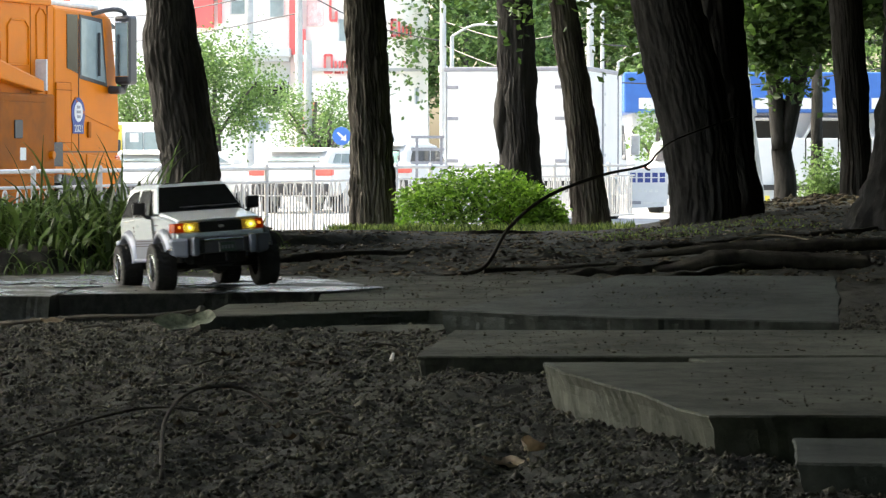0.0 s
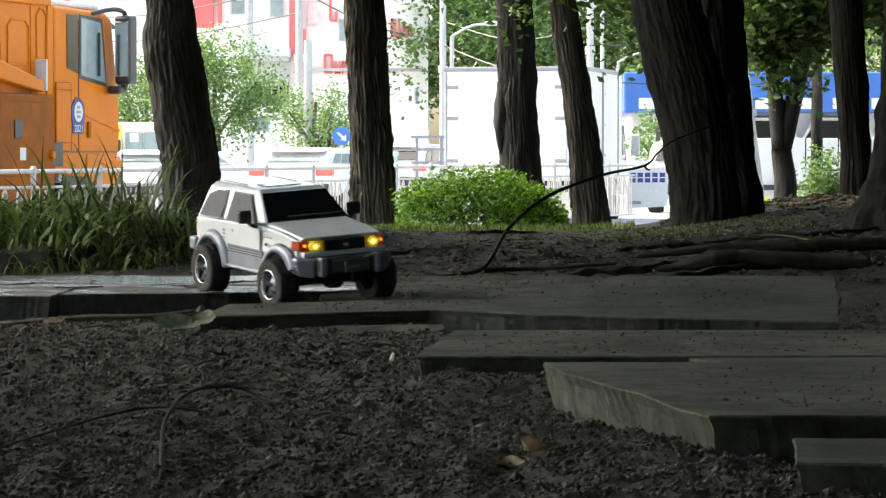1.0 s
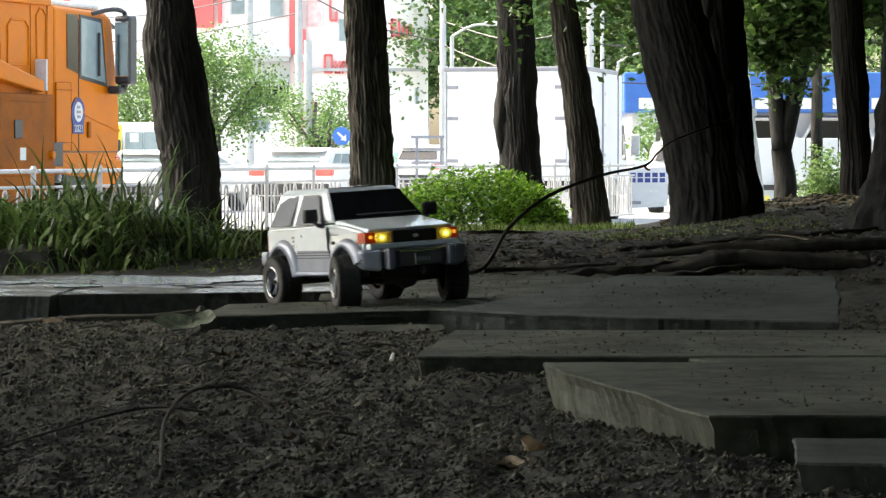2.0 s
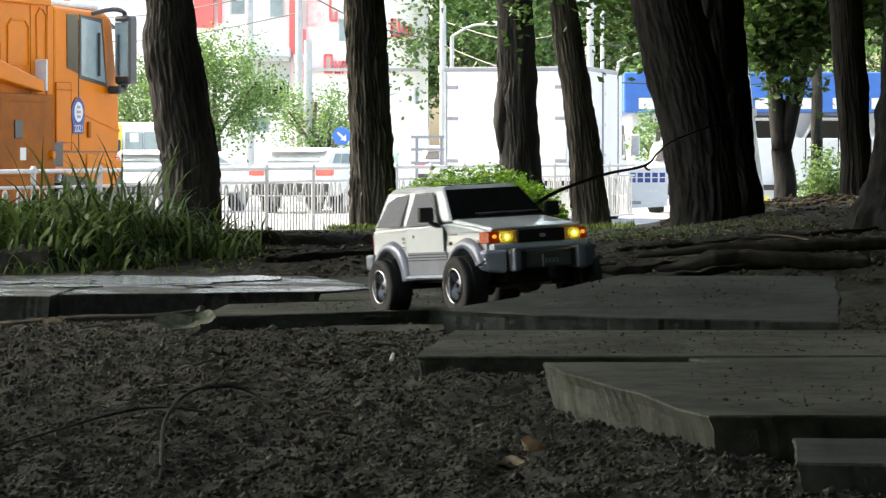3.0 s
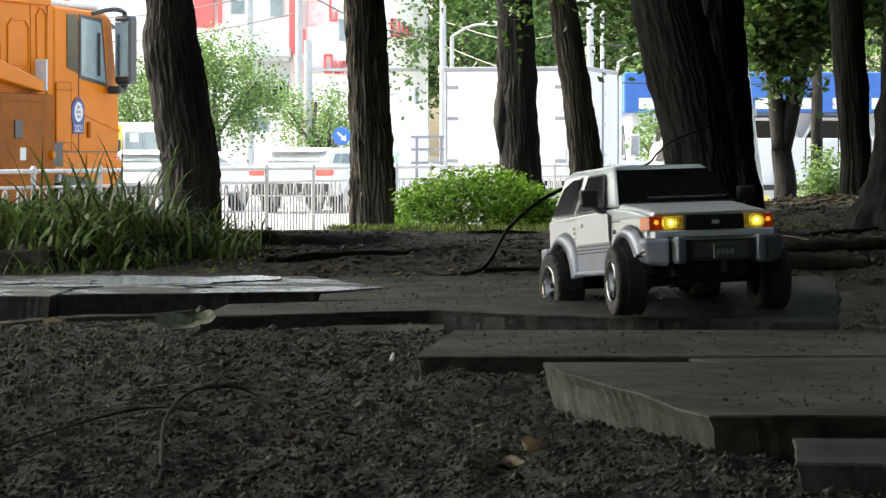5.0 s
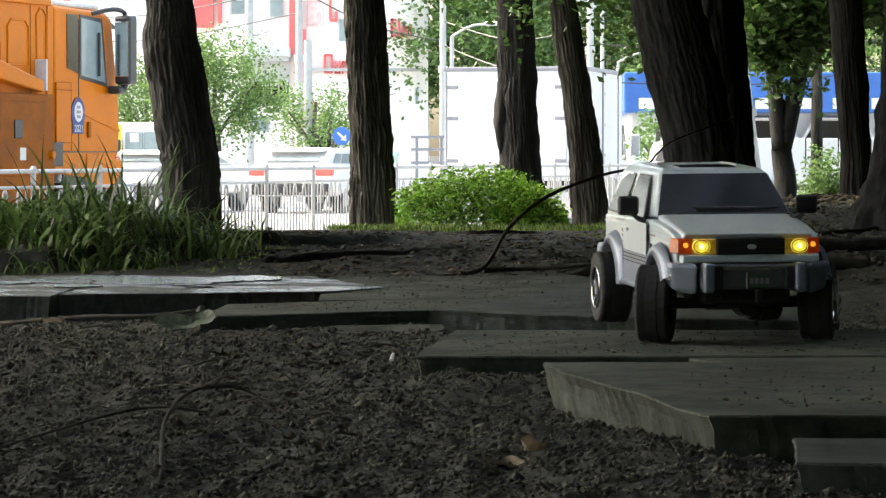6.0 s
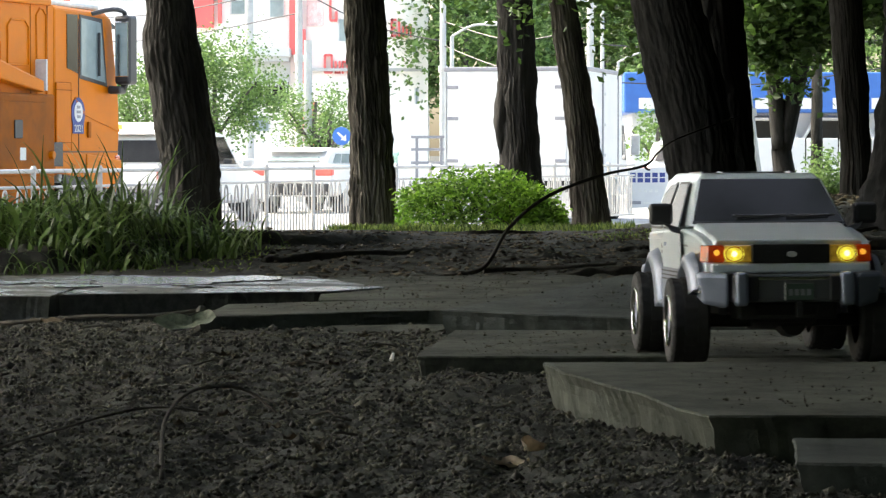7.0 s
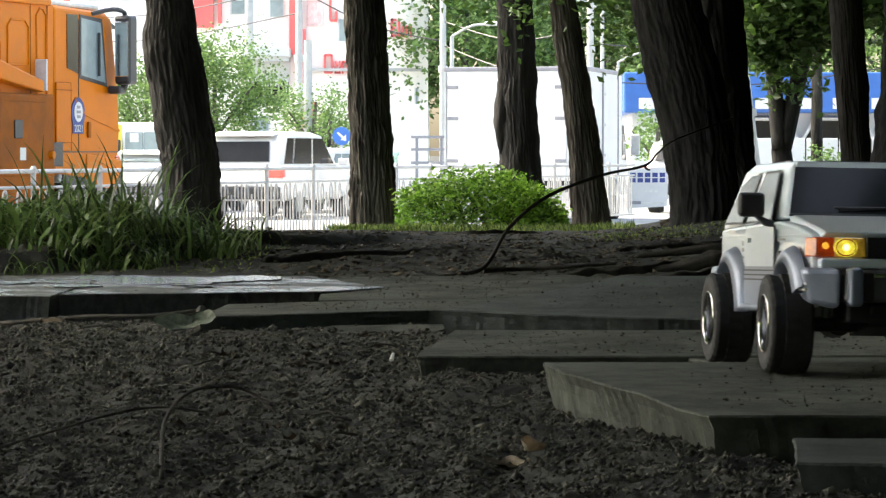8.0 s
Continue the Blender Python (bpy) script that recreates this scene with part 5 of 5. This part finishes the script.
def model_wheel(parent, x, y):
    s = 1 if y > 0 else -1
    w = new("wheel")
    w.parent = parent
    w.matrix_basis = pose(x, y, WZ)
    bm = bmesh.new()
    prof = [(0.0235, -0.0165), (0.033, -0.0185), (0.0372, -0.0176), (0.0388, -0.0158), (0.0394, -0.0145), (0.0394, -0.0062), (0.0394, -0.0056), (0.0394, 0.0056),
            (0.0394, 0.0062), (0.0394, 0.0145), (0.0388, 0.0158), (0.0372, 0.0176), (0.033, 0.0185), (0.0235, 0.0165)]
    seg = 120
    rings = []
    for k in range(seg):
        ring = []
        for i, (r, yy) in enumerate(prof):
            lug = (k + (2 if i in (6, 7) else 0)) % 5 < 3
            r += 0.0018 if 2 <= i <= 11 and i not in (5, 8) and lug else 0.0
            ring.append(bm.verts.new((r * math.cos(2 * math.pi * k / seg), yy, r * math.sin(2 * math.pi * k / seg))))
        rings.append(ring)
    for k in range(seg):
        a, b = rings[k], rings[(k + 1) % seg]
        for i in range(len(prof) - 1):
            bm.faces.new((a[i], a[i + 1], b[i + 1], b[i]))
    bmesh.ops.recalc_face_normals(bm, faces=bm.faces[:])
    part("tyre", bm, RUBBER, w, "chunky black rubber tyre")

    def turned(name, prof, mat, parent, label=""):
        bm = bmesh.new()
        seg = 36
        rings = [[bm.verts.new((r * math.cos(2 * math.pi * k / seg), s * yy, r * math.sin(2 * math.pi * k / seg))) for r, yy in prof] for k in range(seg)]
        for k in range(seg):
            a, b = rings[k], rings[(k + 1) % seg]
            for i in range(len(prof) - 1):
                bm.faces.new((a[i], a[i + 1], b[i + 1], b[i]))
        bmesh.ops.recalc_face_normals(bm, faces=bm.faces[:])
        return part(name, bm, mat, parent, label, smooth=True)
    rim = turned("rim", [(0.0244, 0.0165), (0.0246, 0.0182), (0.0236, 0.0188), (0.0228, 0.0182), (0.0221, 0.0135), (0.0226, 0.0128), (0.0216, 0.0085), (0.0219, 0.008), (0.0206, 0.002)], CHROME, w, "bright silver dished rim")
    hub = turned("hub", [(0.0207, 0.0025), (0.0185, 0.0035), (0.012, 0.005), (0.0085, 0.0105), (0.0062, 0.0115), (0.0004, 0.0118)], CAR_SILVER, rim)
    for k in range(8):
        a = k * math.pi / 4
        part("rim_slot", rod((0.0152 * math.cos(a), s * 0.0035, 0.0152 * math.sin(a)), (0.0152 * math.cos(a), s * 0.0062, 0.0152 * math.sin(a)), 0.0032, seg=10), BLACK, rim)
    part("hub_nut", rod((0, s * 0.011, 0), (0, s * 0.0155, 0), 0.0035, seg=6), BLACK, rim)
    return w


def model_car():
    t = thing("model_car", pose(-0.41, 5.24, 0.014, 3.7, -2, -71.6), "white and silver radio-controlled off-road car with lit headlamps", "model car")
    # lower body with open wheel arches
    prof = [(-0.188, 0.08), (-0.186, 0.134), (0.062, 0.1395), (0.12, 0.1345), (0.16, 0.1285), (0.169, 0.1255), (0.172, 0.1185), (0.172, 0.082)]
    prof += arch(WB, 0.0525, 28, 158) + [(0.066, 0.066), (-0.066, 0.066)] + arch(-WB, 0.0525, 22, 150)
    part("body", prism(prof, "y", -0.0832, 0.0832, 0.0028, 2), CAR_WHITE, t)
    part("bonnet", hull([(0.058, -0.074, 0.137), (0.172, -0.0755, 0.124), (0.172, 0.0755, 0.124), (0.058, 0.074, 0.137),
                         (0.06, -0.0715, 0.1452), (0.1755, -0.073, 0.1298), (0.1755, 0.073, 0.1298), (0.06, 0.0715, 0.1452)], 0.003, 3), CAR_WHITE, t)
    for s in (-1, 1):
        part("bonnet_crease", panel([(0.07, s * 0.052, 0.1418), (0.172, s * 0.046, 0.129), (0.172, s * 0.044, 0.129), (0.07, s * 0.05, 0.1418)], 0.0008 if s > 0 else -0.0008), CAR_WHITE, t)
    # cabin
    lo = [(-0.184, -0.0832, 0.133), (0.0635, -0.077, 0.1415), (0.0635, 0.077, 0.1415), (-0.184, 0.0832, 0.133)]
    hi = [(-0.163, -0.0655, 0.189), (0.0112, -0.0612, 0.1885), (0.0112, 0.0612, 0.1885), (-0.163, 0.0655, 0.189)]
    part("cabin", hull([*lo, *hi], 0.004, 3), CAR_WHITE, t)
    roof = part("roof", hull([(-0.164, -0.066, 0.186), (0.011, -0.0615, 0.1862), (0.011, 0.0615, 0.1862), (-0.164, 0.066, 0.186),
                              (-0.157, -0.058, 0.1945), (0.002, -0.055, 0.193), (0.002, 0.055, 0.193), (-0.157, 0.058, 0.1945)], 0.003, 3), CAR_WHITE, t)
    part("sunroof", hull([(-0.055, -0.032, 0.1932), (-0.02, -0.032, 0.1928), (-0.02, 0.032, 0.1928), (-0.055, 0.032, 0.1932),
                          (-0.055, -0.032, 0.1952), (-0.02, -0.032, 0.1946), (-0.02, 0.032, 0.1946), (-0.055, 0.032, 0.1952)], 0.0006, 1), CAR_GLASS, roof, "dark glass sunroof")
    for y in (-0.045, 0.045):
        part("roof_groove", box(-0.15, -0.065, y - 0.001, y + 0.001, 0.1935, 0.1955), CAR_SILVER, roof)
    a, b = Vector((0.0625, 0, 0.1435)), Vector((0.0112, 0, 0.1885))
    nrm = Vector((0.0475, 0, 0.0497)).normalized()

    def ws(u, y, out=0.0006):
        p = a.lerp(b, u) + nrm * out
        return (p.x, y, p.z)
    part("windscreen", panel([ws(0.03, -0.0732), ws(0.03, 0.0732), ws(0.95, 0.0585), ws(0.95, -0.0585)], 0.001), CAR_GLASS, t, "dark tinted windscreen")
    part("screen_base", panel([ws(0.0, -0.074), ws(0.0, 0.074), ws(0.03, 0.0732), ws(0.03, -0.0732)], 0.0014), BLACK, t)
    for y0, y1 in ((-0.03, 0.012), (0.018, 0.06)):
        wp = part("wiper", rod(ws(0.09, y0, 0.003), ws(0.13, y1, 0.003), 0.0009, seg=6), BLACK, t)
        part("wiper_blade", rod(ws(0.15, y0 - 0.004, 0.0022), ws(0.16, y1 + 0.006, 0.0022), 0.0007, seg=6), GREY_TXT, wp)
    part("rear_window", panel([(-0.1822, 0.066, 0.143), (-0.1822, -0.066, 0.143), (-0.1678, -0.054, 0.182), (-0.1678, 0.054, 0.182)], 0.0012), CAR_GLASS, t)
    for s in (-1, 1):
        part("side_window", side_panel([(-0.171, 0.1405), (-0.094, 0.1405), (-0.092, 0.183), (-0.156, 0.183)], 0.0005, 0.0008, s), SIDE_GLASS, t, "dark rear side window")
        part("window_seal", side_panel([(-0.1735, 0.1385), (-0.0915, 0.1385), (-0.0895, 0.185), (-0.1575, 0.185)], 0.0, 0.0008, s), BLACK, t)
        door = part("door", side_panel([(-0.066, 0.069), (0.052, 0.069), (0.053, 0.1345), (-0.0665, 0.1345)], 0.0003, 0.0009, s), CAR_WHITE, t, "white door with a dark window")
        part("door_window", side_panel([(-0.069, 0.1405), (0.033, 0.1405), (-0.01, 0.183), (-0.068, 0.183)], 0.0016, 0.0006, s), SIDE_GLASS, door)
        part("window_seal", side_panel([(-0.0715, 0.1385), (0.0365, 0.1385), (-0.0085, 0.1852), (-0.0705, 0.1852)], 0.0011, 0.0006, s), BLACK, door)
        for x0, x1 in ((-0.0665, -0.0655), (0.0525, 0.0535)):
            part("door_gap", side_panel([(x0, 0.068), (x1, 0.068), (x1, 0.136), (x0, 0.136)], 0.0009, 0.0005, s), GREY_TXT, door)
        part("door_handle", side_panel([(-0.058, 0.1215), (-0.043, 0.1215), (-0.043, 0.1255), (-0.058, 0.1255)], 0.0012, 0.0025, s), CAR_WHITE, door)
        part("waist_crease", side_panel([(-0.184, 0.1268), (0.16, 0.1268), (0.16, 0.1277), (-0.184, 0.1277)], 0.0002, 0.0011, s), CAR_WHITE, t)
        clad = part("cladding", side_panel([(-0.066, 0.0665), (0.0655, 0.0665), (0.0625, 0.1005), (-0.0625, 0.1005)], 0.0009, 0.0016, s), CAR_SILVER, t, "silver lower cladding with grooves")
        for z in (0.0885, 0.0925, 0.0965):
            part("groove", side_panel([(-0.064, z), (0.063, z), (0.063, z + 0.0013), (-0.064, z + 0.0013)], 0.0025, 0.0005, s), BLACK, clad)
        part("sill", box(-0.072, 0.072, min(s * 0.07, s * 0.0905), max(s * 0.07, s * 0.0905), 0.0615, 0.0675, 0.0025), CAR_SILVER, t, "silver side sill")
        for cx, a0, a1 in ((WB, 30, 184), (-WB, -4, 152)):
            o = arch(cx, 0.0655, a0, a1, 20)
            i = arch(cx, 0.0515, a0, a1, 20)
            poly = o + i[::-1]
            bm = bmesh.new()
            n = len(o)
            ring = []
            for (ox, oz), (ix, iz) in zip(o, i):
                zz = lambda q: max(q, 0.06)
                ring.append([bm.verts.new((ox, s * 0.0832, zz(oz))), bm.verts.new((ox * 0.7 + ix * 0.3, s * 0.0905, zz(oz * 0.7 + iz * 0.3))), bm.verts.new((ix, s * 0.0935, zz(iz))), bm.verts.new((ix, s * 0.0815, zz(iz)))])
            for p, q in zip(ring, ring[1:]):
                for k in range(3):
                    bm.faces.new((p[k], p[k + 1], q[k + 1], q[k]))
            bmesh.ops.recalc_face_normals(bm, faces=bm.faces[:])
            part("wheel_flare", bm, CAR_SILVER, t, "silver flared wheel arch", smooth=True)
        mir = part("mirror", box(0.026, 0.038, min(s * 0.089, s * 0.112), max(s * 0.089, s * 0.112), 0.143, 0.164, 0.004, seg=3), BLACK, t, "black door mirror")
        part("mirror_foot", hull([(0.03, s * 0.078, 0.133), (0.044, s * 0.078, 0.133), (0.044, s * 0.09, 0.136), (0.03, s * 0.09, 0.136),
                                  (0.028, s * 0.08, 0.139), (0.042, s * 0.08, 0.139), (0.038, s * 0.1, 0.146), (0.028, s * 0.1, 0.146)], 0.001, 1), BLACK, mir)
        # lamps
        lamp = part("headlamp", hull([(0.172, s * 0.0395, 0.109), (0.1872, s * 0.0395, 0.109), (0.1835, s * 0.0658, 0.109), (0.165, s * 0.0658, 0.109),
                                      (0.172, s * 0.0395, 0.125), (0.185, s * 0.0395, 0.125), (0.182, s * 0.0658, 0.125), (0.165, s * 0.0658, 0.125)], 0.001, 1), LAMP_GLASS, t, "lit yellow headlamp")
        c = Vector((0.1855, s * 0.0565, 0.1168))
        bowl = rod(c - Vector((0.006, 0, 0)), c + Vector((0.0006, 0, 0)), 0.0084, seg=24)
        bmesh.ops.scale(bowl, vec=(1, 1.22, 0.92), verts=bowl.verts[:], space=Matrix.Translation(-c))
        part("bowl", bowl, LAMP_ON, lamp)
        part("bulb", rod(c - Vector((0.004, 0, 0)), c + Vector((0.0012, 0, 0)), 0.0034, 0.0028, seg=16), LAMP_HOT, lamp)
        part("lamp_rim", tube([(0.1868 - 0.1 * abs(0.0105 * math.cos(q)), c.y + 0.0088 * math.cos(q), c.z + 0.0068 * math.sin(q)) for q in np.linspace(0, 2 * math.pi, 20)], [0.0006] * 20, 6), AMBER, lamp)
        ind = part("indicator", hull([(0.16, s * 0.0662, 0.109), (0.1835, s * 0.0662, 0.109), (0.1775, s * 0.0825, 0.109), (0.157, s * 0.0862, 0.109),
                                      (0.16, s * 0.0662, 0.125), (0.182, s * 0.0662, 0.125), (0.176, s * 0.0818, 0.125), (0.157, s * 0.0852, 0.125)], 0.001, 1), AMBER, t, "orange indicator lens")
        part("bulb", rod((0.176, s * 0.0725, 0.118), (0.1832, s * 0.0738, 0.118), 0.0034, 0.0026, seg=12), AMBER_HOT, ind)
        # front bumper horn and corner
        part("bumper_corner", hull([(0.14, s * 0.083, 0.076), (0.182, s * 0.083, 0.07), (0.198, s * 0.06, 0.066), (0.132, s * 0.06, 0.068),
                                    (0.17, s * 0.0895, 0.1), (0.184, s * 0.0865, 0.1), (0.203, s * 0.06, 0.1), (0.16, s * 0.06, 0.1)], 0.005, 3), CAR_SILVER, t, "silver-grey wrapped bumper corner")
        for z in (0.082, 0.087, 0.092):
            part("bumper_groove", rod((0.164, s * 0.0868, z), (0.182, s * 0.0842, z), 0.0012, seg=6), PALE_TXT, t)
        part("bumper_guard", box(0.19, 0.2105, min(s * 0.046, s * 0.059), max(s * 0.046, s * 0.059), 0.069, 0.1005, 0.004, seg=3), CAR_SILVER, t, "ribbed silver bumper guard")
        part("fog_recess", box(0.19, 0.2055, min(s * 0.0355, s * 0.0455), max(s * 0.0355, s * 0.0455), 0.073, 0.097, 0.002), BLACK, t)
        part("tail_lamp", box(-0.19, -0.18, min(s * 0.066, s * 0.082), max(s * 0.066, s * 0.082), 0.1, 0.128, 0.001), RED, t)
        for k, (x, z, w, h) in enumerate(((-0.085, 0.119, 0.009, 0.004), (-0.084, 0.1135, 0.008, 0.0035), (-0.087, 0.1075, 0.011, 0.0022), (-0.086, 0.104, 0.009, 0.0022))):
            part("decal_bar", side_panel([(x, z), (x + w, z), (x + w, z + h), (x, z + h)], 0.0005, 0.0002, s), GREY_TXT, t)
        part("decal_bar", side_panel([(-0.15, 0.1305), (-0.115, 0.1305), (-0.115, 0.133), (-0.15, 0.133)], 0.0005, 0.0002, s), PALE_TXT, t)
        part("decal_bar", side_panel([(0.068, 0.1225), (0.095, 0.1225), (0.095, 0.1245), (0.068, 0.1245)], 0.0013, 0.0002, s), GREY_TXT, t)
        part("side_marker", side_panel([(0.072, 0.109), (0.078, 0.109), (0.078, 0.114), (0.072, 0.114)], 0.0005, 0.002, s), BLACK, t)
    grille = part("grille", box(0.168, 0.1885, -0.039, 0.039, 0.108, 0.1255, 0.001), BLACK, t, "black slatted grille")
    for k in range(4):
        part("grille_slat", box(0.1885, 0.1898, -0.038, 0.038, 0.1103 + k * 0.0037, 0.1118 + k * 0.0037), BLACK, grille)
    bm = rod((0.19, 0, 0.1165), (0.1925, 0, 0.1165), 0.005, seg=20)
    bmesh.ops.scale(bm, vec=(1, 1, 0.55), verts=bm.verts[:], space=Matrix.Translation((0, 0, -0.1165)))
    part("emblem", bm, PALE_TXT, grille, "small oval silver emblem")
    part("front_skirt", box(0.172, 0.188, -0.079, 0.079, 0.0995, 0.108, 0.002), CAR_WHITE, t)
    part("bumper", box(0.168, 0.203, -0.061, 0.061, 0.072, 0.0985, 0.004), BUMPER, t, "grey front bumper")
    part("bumper_trim", box(0.2025, 0.2045, -0.036, 0.036, 0.0925, 0.096, 0.0008), CHROME, t)
    plate = part("number_plate", box(0.2035, 0.206, -0.009, 0.019, 0.0745, 0.0895, 0.0006), GREENPLATE, t, "green number plate in a pale frame")
    part("plate_frame", box(0.2045, 0.2066, -0.01, -0.0088, 0.0738, 0.0902), PALE_TXT, plate)
    for k in range(4):
        part("plate_bar", box(0.206, 0.2064, -0.006 + k * 0.006, -0.002 + k * 0.006, 0.0785, 0.0845), GREY_TXT, plate)
    part("tow_hook", box(0.196, 0.207, 0.002, 0.008, 0.058, 0.073, 0.001), BLACK, t)
    part("rear_bumper", box(-0.205, -0.18, -0.09, 0.09, 0.078, 0.1, 0.004), CAR_SILVER, t, "silver rear bumper")
    # under the body
    part("chassis", box(-0.165, 0.168, -0.05, 0.05, 0.055, 0.12, 0.003), BLACK, t)
    part("skid_plate", hull([(0.1, -0.03, 0.043), (0.16, -0.03, 0.052), (0.16, 0.03, 0.052), (0.1, 0.03, 0.043), (0.1, -0.03, 0.06), (0.18, -0.03, 0.07), (0.18, 0.03, 0.07), (0.1, 0.03, 0.06)], 0.001, 1), BLACK, t)
    for x in (-WB, WB):
        ax = part("axle", rod((x, -0.08, WZ), (x, 0.08, WZ), 0.0065), BLACK, t)
        part("gear_housing", rod((x - 0.012, 0.012, WZ - 0.001), (x + 0.012, 0.012, WZ - 0.001), 0.0165, 0.0135, 14), BLACK, ax)
        for s in (-1, 1):
            part("damper", rod((x, s * 0.055, WZ), (x - 0.008, s * 0.048, 0.11), 0.005, seg=8), GREY_TXT, ax)
    # the body narrows towards the nose
    for ob in t.children_recursive:
        if ob.type == "MESH" and not ob.name.startswith(("wheel_flare", "bumper_corner", "bumper_groove", "axle", "damper")):
            for v in ob.data.vertices:
                if v.co.x > 0.06:
                    v.co.y *= 1 - 0.065 * min(1.0, (v.co.x - 0.06) / 0.115)
    wheels = [model_wheel(t, x, y) for x in (WB, -WB) for y in (-WY, WY)]
    return t, wheels


MODEL, WHEELS = model_car()

# seconds, place, roll, pitch, heading
DRIVE = (
    (0, -0.424, 5.353, 0.01, 3.4, -1.9, -71),
    (0.5, -0.3477, 5.29, 0.008, 6.5, 4.5, -64.3),
    (1, -0.248, 5.14, 0.006, 4, 4.2, -59.9),
    (1.2, -0.2147, 5.09, 0.0086, 12.1, -2.1, -58),
    (1.5, -0.1766, 5, 0.0073, 6.7, -6.3, -62.6),
    (1.7, -0.1559, 4.91, 0.006, 4.9, -4.4, -65.3),
    (2.8, 0.0281, 4.55, 0.0173, 1.8, -0.8, -62),
    (3, 0.0607, 4.45, 0.0154, 2.5, -2.6, -64.2),
    (3.5, 0.1128, 4.27, 0.0254, 2.5, -2.3, -72.1),
    (4, 0.1731, 4.13, 0.0413, 0.7, -5.4, -68.6),
    (4.2, 0.1896, 4.06, 0.0554, 1.9, -10.6, -69.5),
    (4.5, 0.2214, 3.97, 0.0543, 2, -7.4, -72.1),
    (4.7, 0.246, 3.88, 0.0452, 2, -6.2, -73.5),
    (5.8, 0.292, 3.543, 0.046, -0.3, 3.8, -79),
    (6, 0.2986, 3.46, 0.043, 0.4, 1.7, -82),
    (6.5, 0.2903, 3.24, 0.036, -0.4, 0.1, -89.1),
    (7, 0.3121, 3.07, 0.0392, 0.4, -0.8, -86.3),
    (7.5, 0.3362, 2.89, 0.0473, -0.2, -2.3, -84.1),
    (8, 0.3599, 2.715, 0.051, -1.1, -1.9, -84.1),
)
STEER = ((0, 0), (0.6, 2), (1.0, 3), (1.3, 0), (1.5, -20), (1.7, -20), (2.4, -4), (2.8, 0), (3.6, -2), (4.2, -13), (4.5, -14), (4.7, -2), (5.4, -12), (5.8, -20), (6.0, -20), (6.5, -8), (7.0, -1), (8.0, -2))


def motions():
    walk(MODEL, [(t, pose(x, y, z, rx, ry, rz)) for t, x, y, z, rx, ry, rz in DRIVE])
    ts = [r[0] for r in DRIVE]
    rolled, times = [0.0], [0.1 * k for k in range(81)]
    px, py = [np.interp(times, ts, [r[k] for r in DRIVE]) for k in (1, 2)]
    for k in range(80):
        rolled.append(rolled[-1] + math.degrees(math.hypot(px[k + 1] - px[k], py[k + 1] - py[k]) / WR))
    for i, w in enumerate(WHEELS):
        base = w.matrix_basis.translation.copy()
        rows = []
        for t, a in zip(times, rolled):
            turn = float(np.interp(t, [s[0] for s in STEER], [s[1] for s in STEER])) if i < 2 else 0.0
            rows.append((t, Matrix.Translation(base) @ pose(0, 0, 0, 0, 0, turn) @ pose(0, 0, 0, 0, a, 0)))
        walk(w, rows)
    lane = road_frame(0, 0).to_3x3().to_4x4()
    along = ((0.0, -29.0), (4.7, -20.0), (5.6, -14.4), (6.3, -9.9), (6.8, -6.75), (7.2, -4.55), (7.6, -2.3), (8.0, -0.55))
    walk(PASSING, [(t, Matrix.Translation(Vector((-2.97, 60.4, ROAD_Z)) + FD * s) @ lane) for t, s in along])
    away = ((0.0, -0.95, 76.0), (1.5, -0.42, 90.0), (2.8, 0.5, 99.0), (5.0, 1.6, 101.0), (8.0, 1.6, 101.0))
    walk(LEAVING, [(t, Matrix.Translation(Vector((x, y, ROAD_Z))) @ lane) for t, x, y in away])


motions()
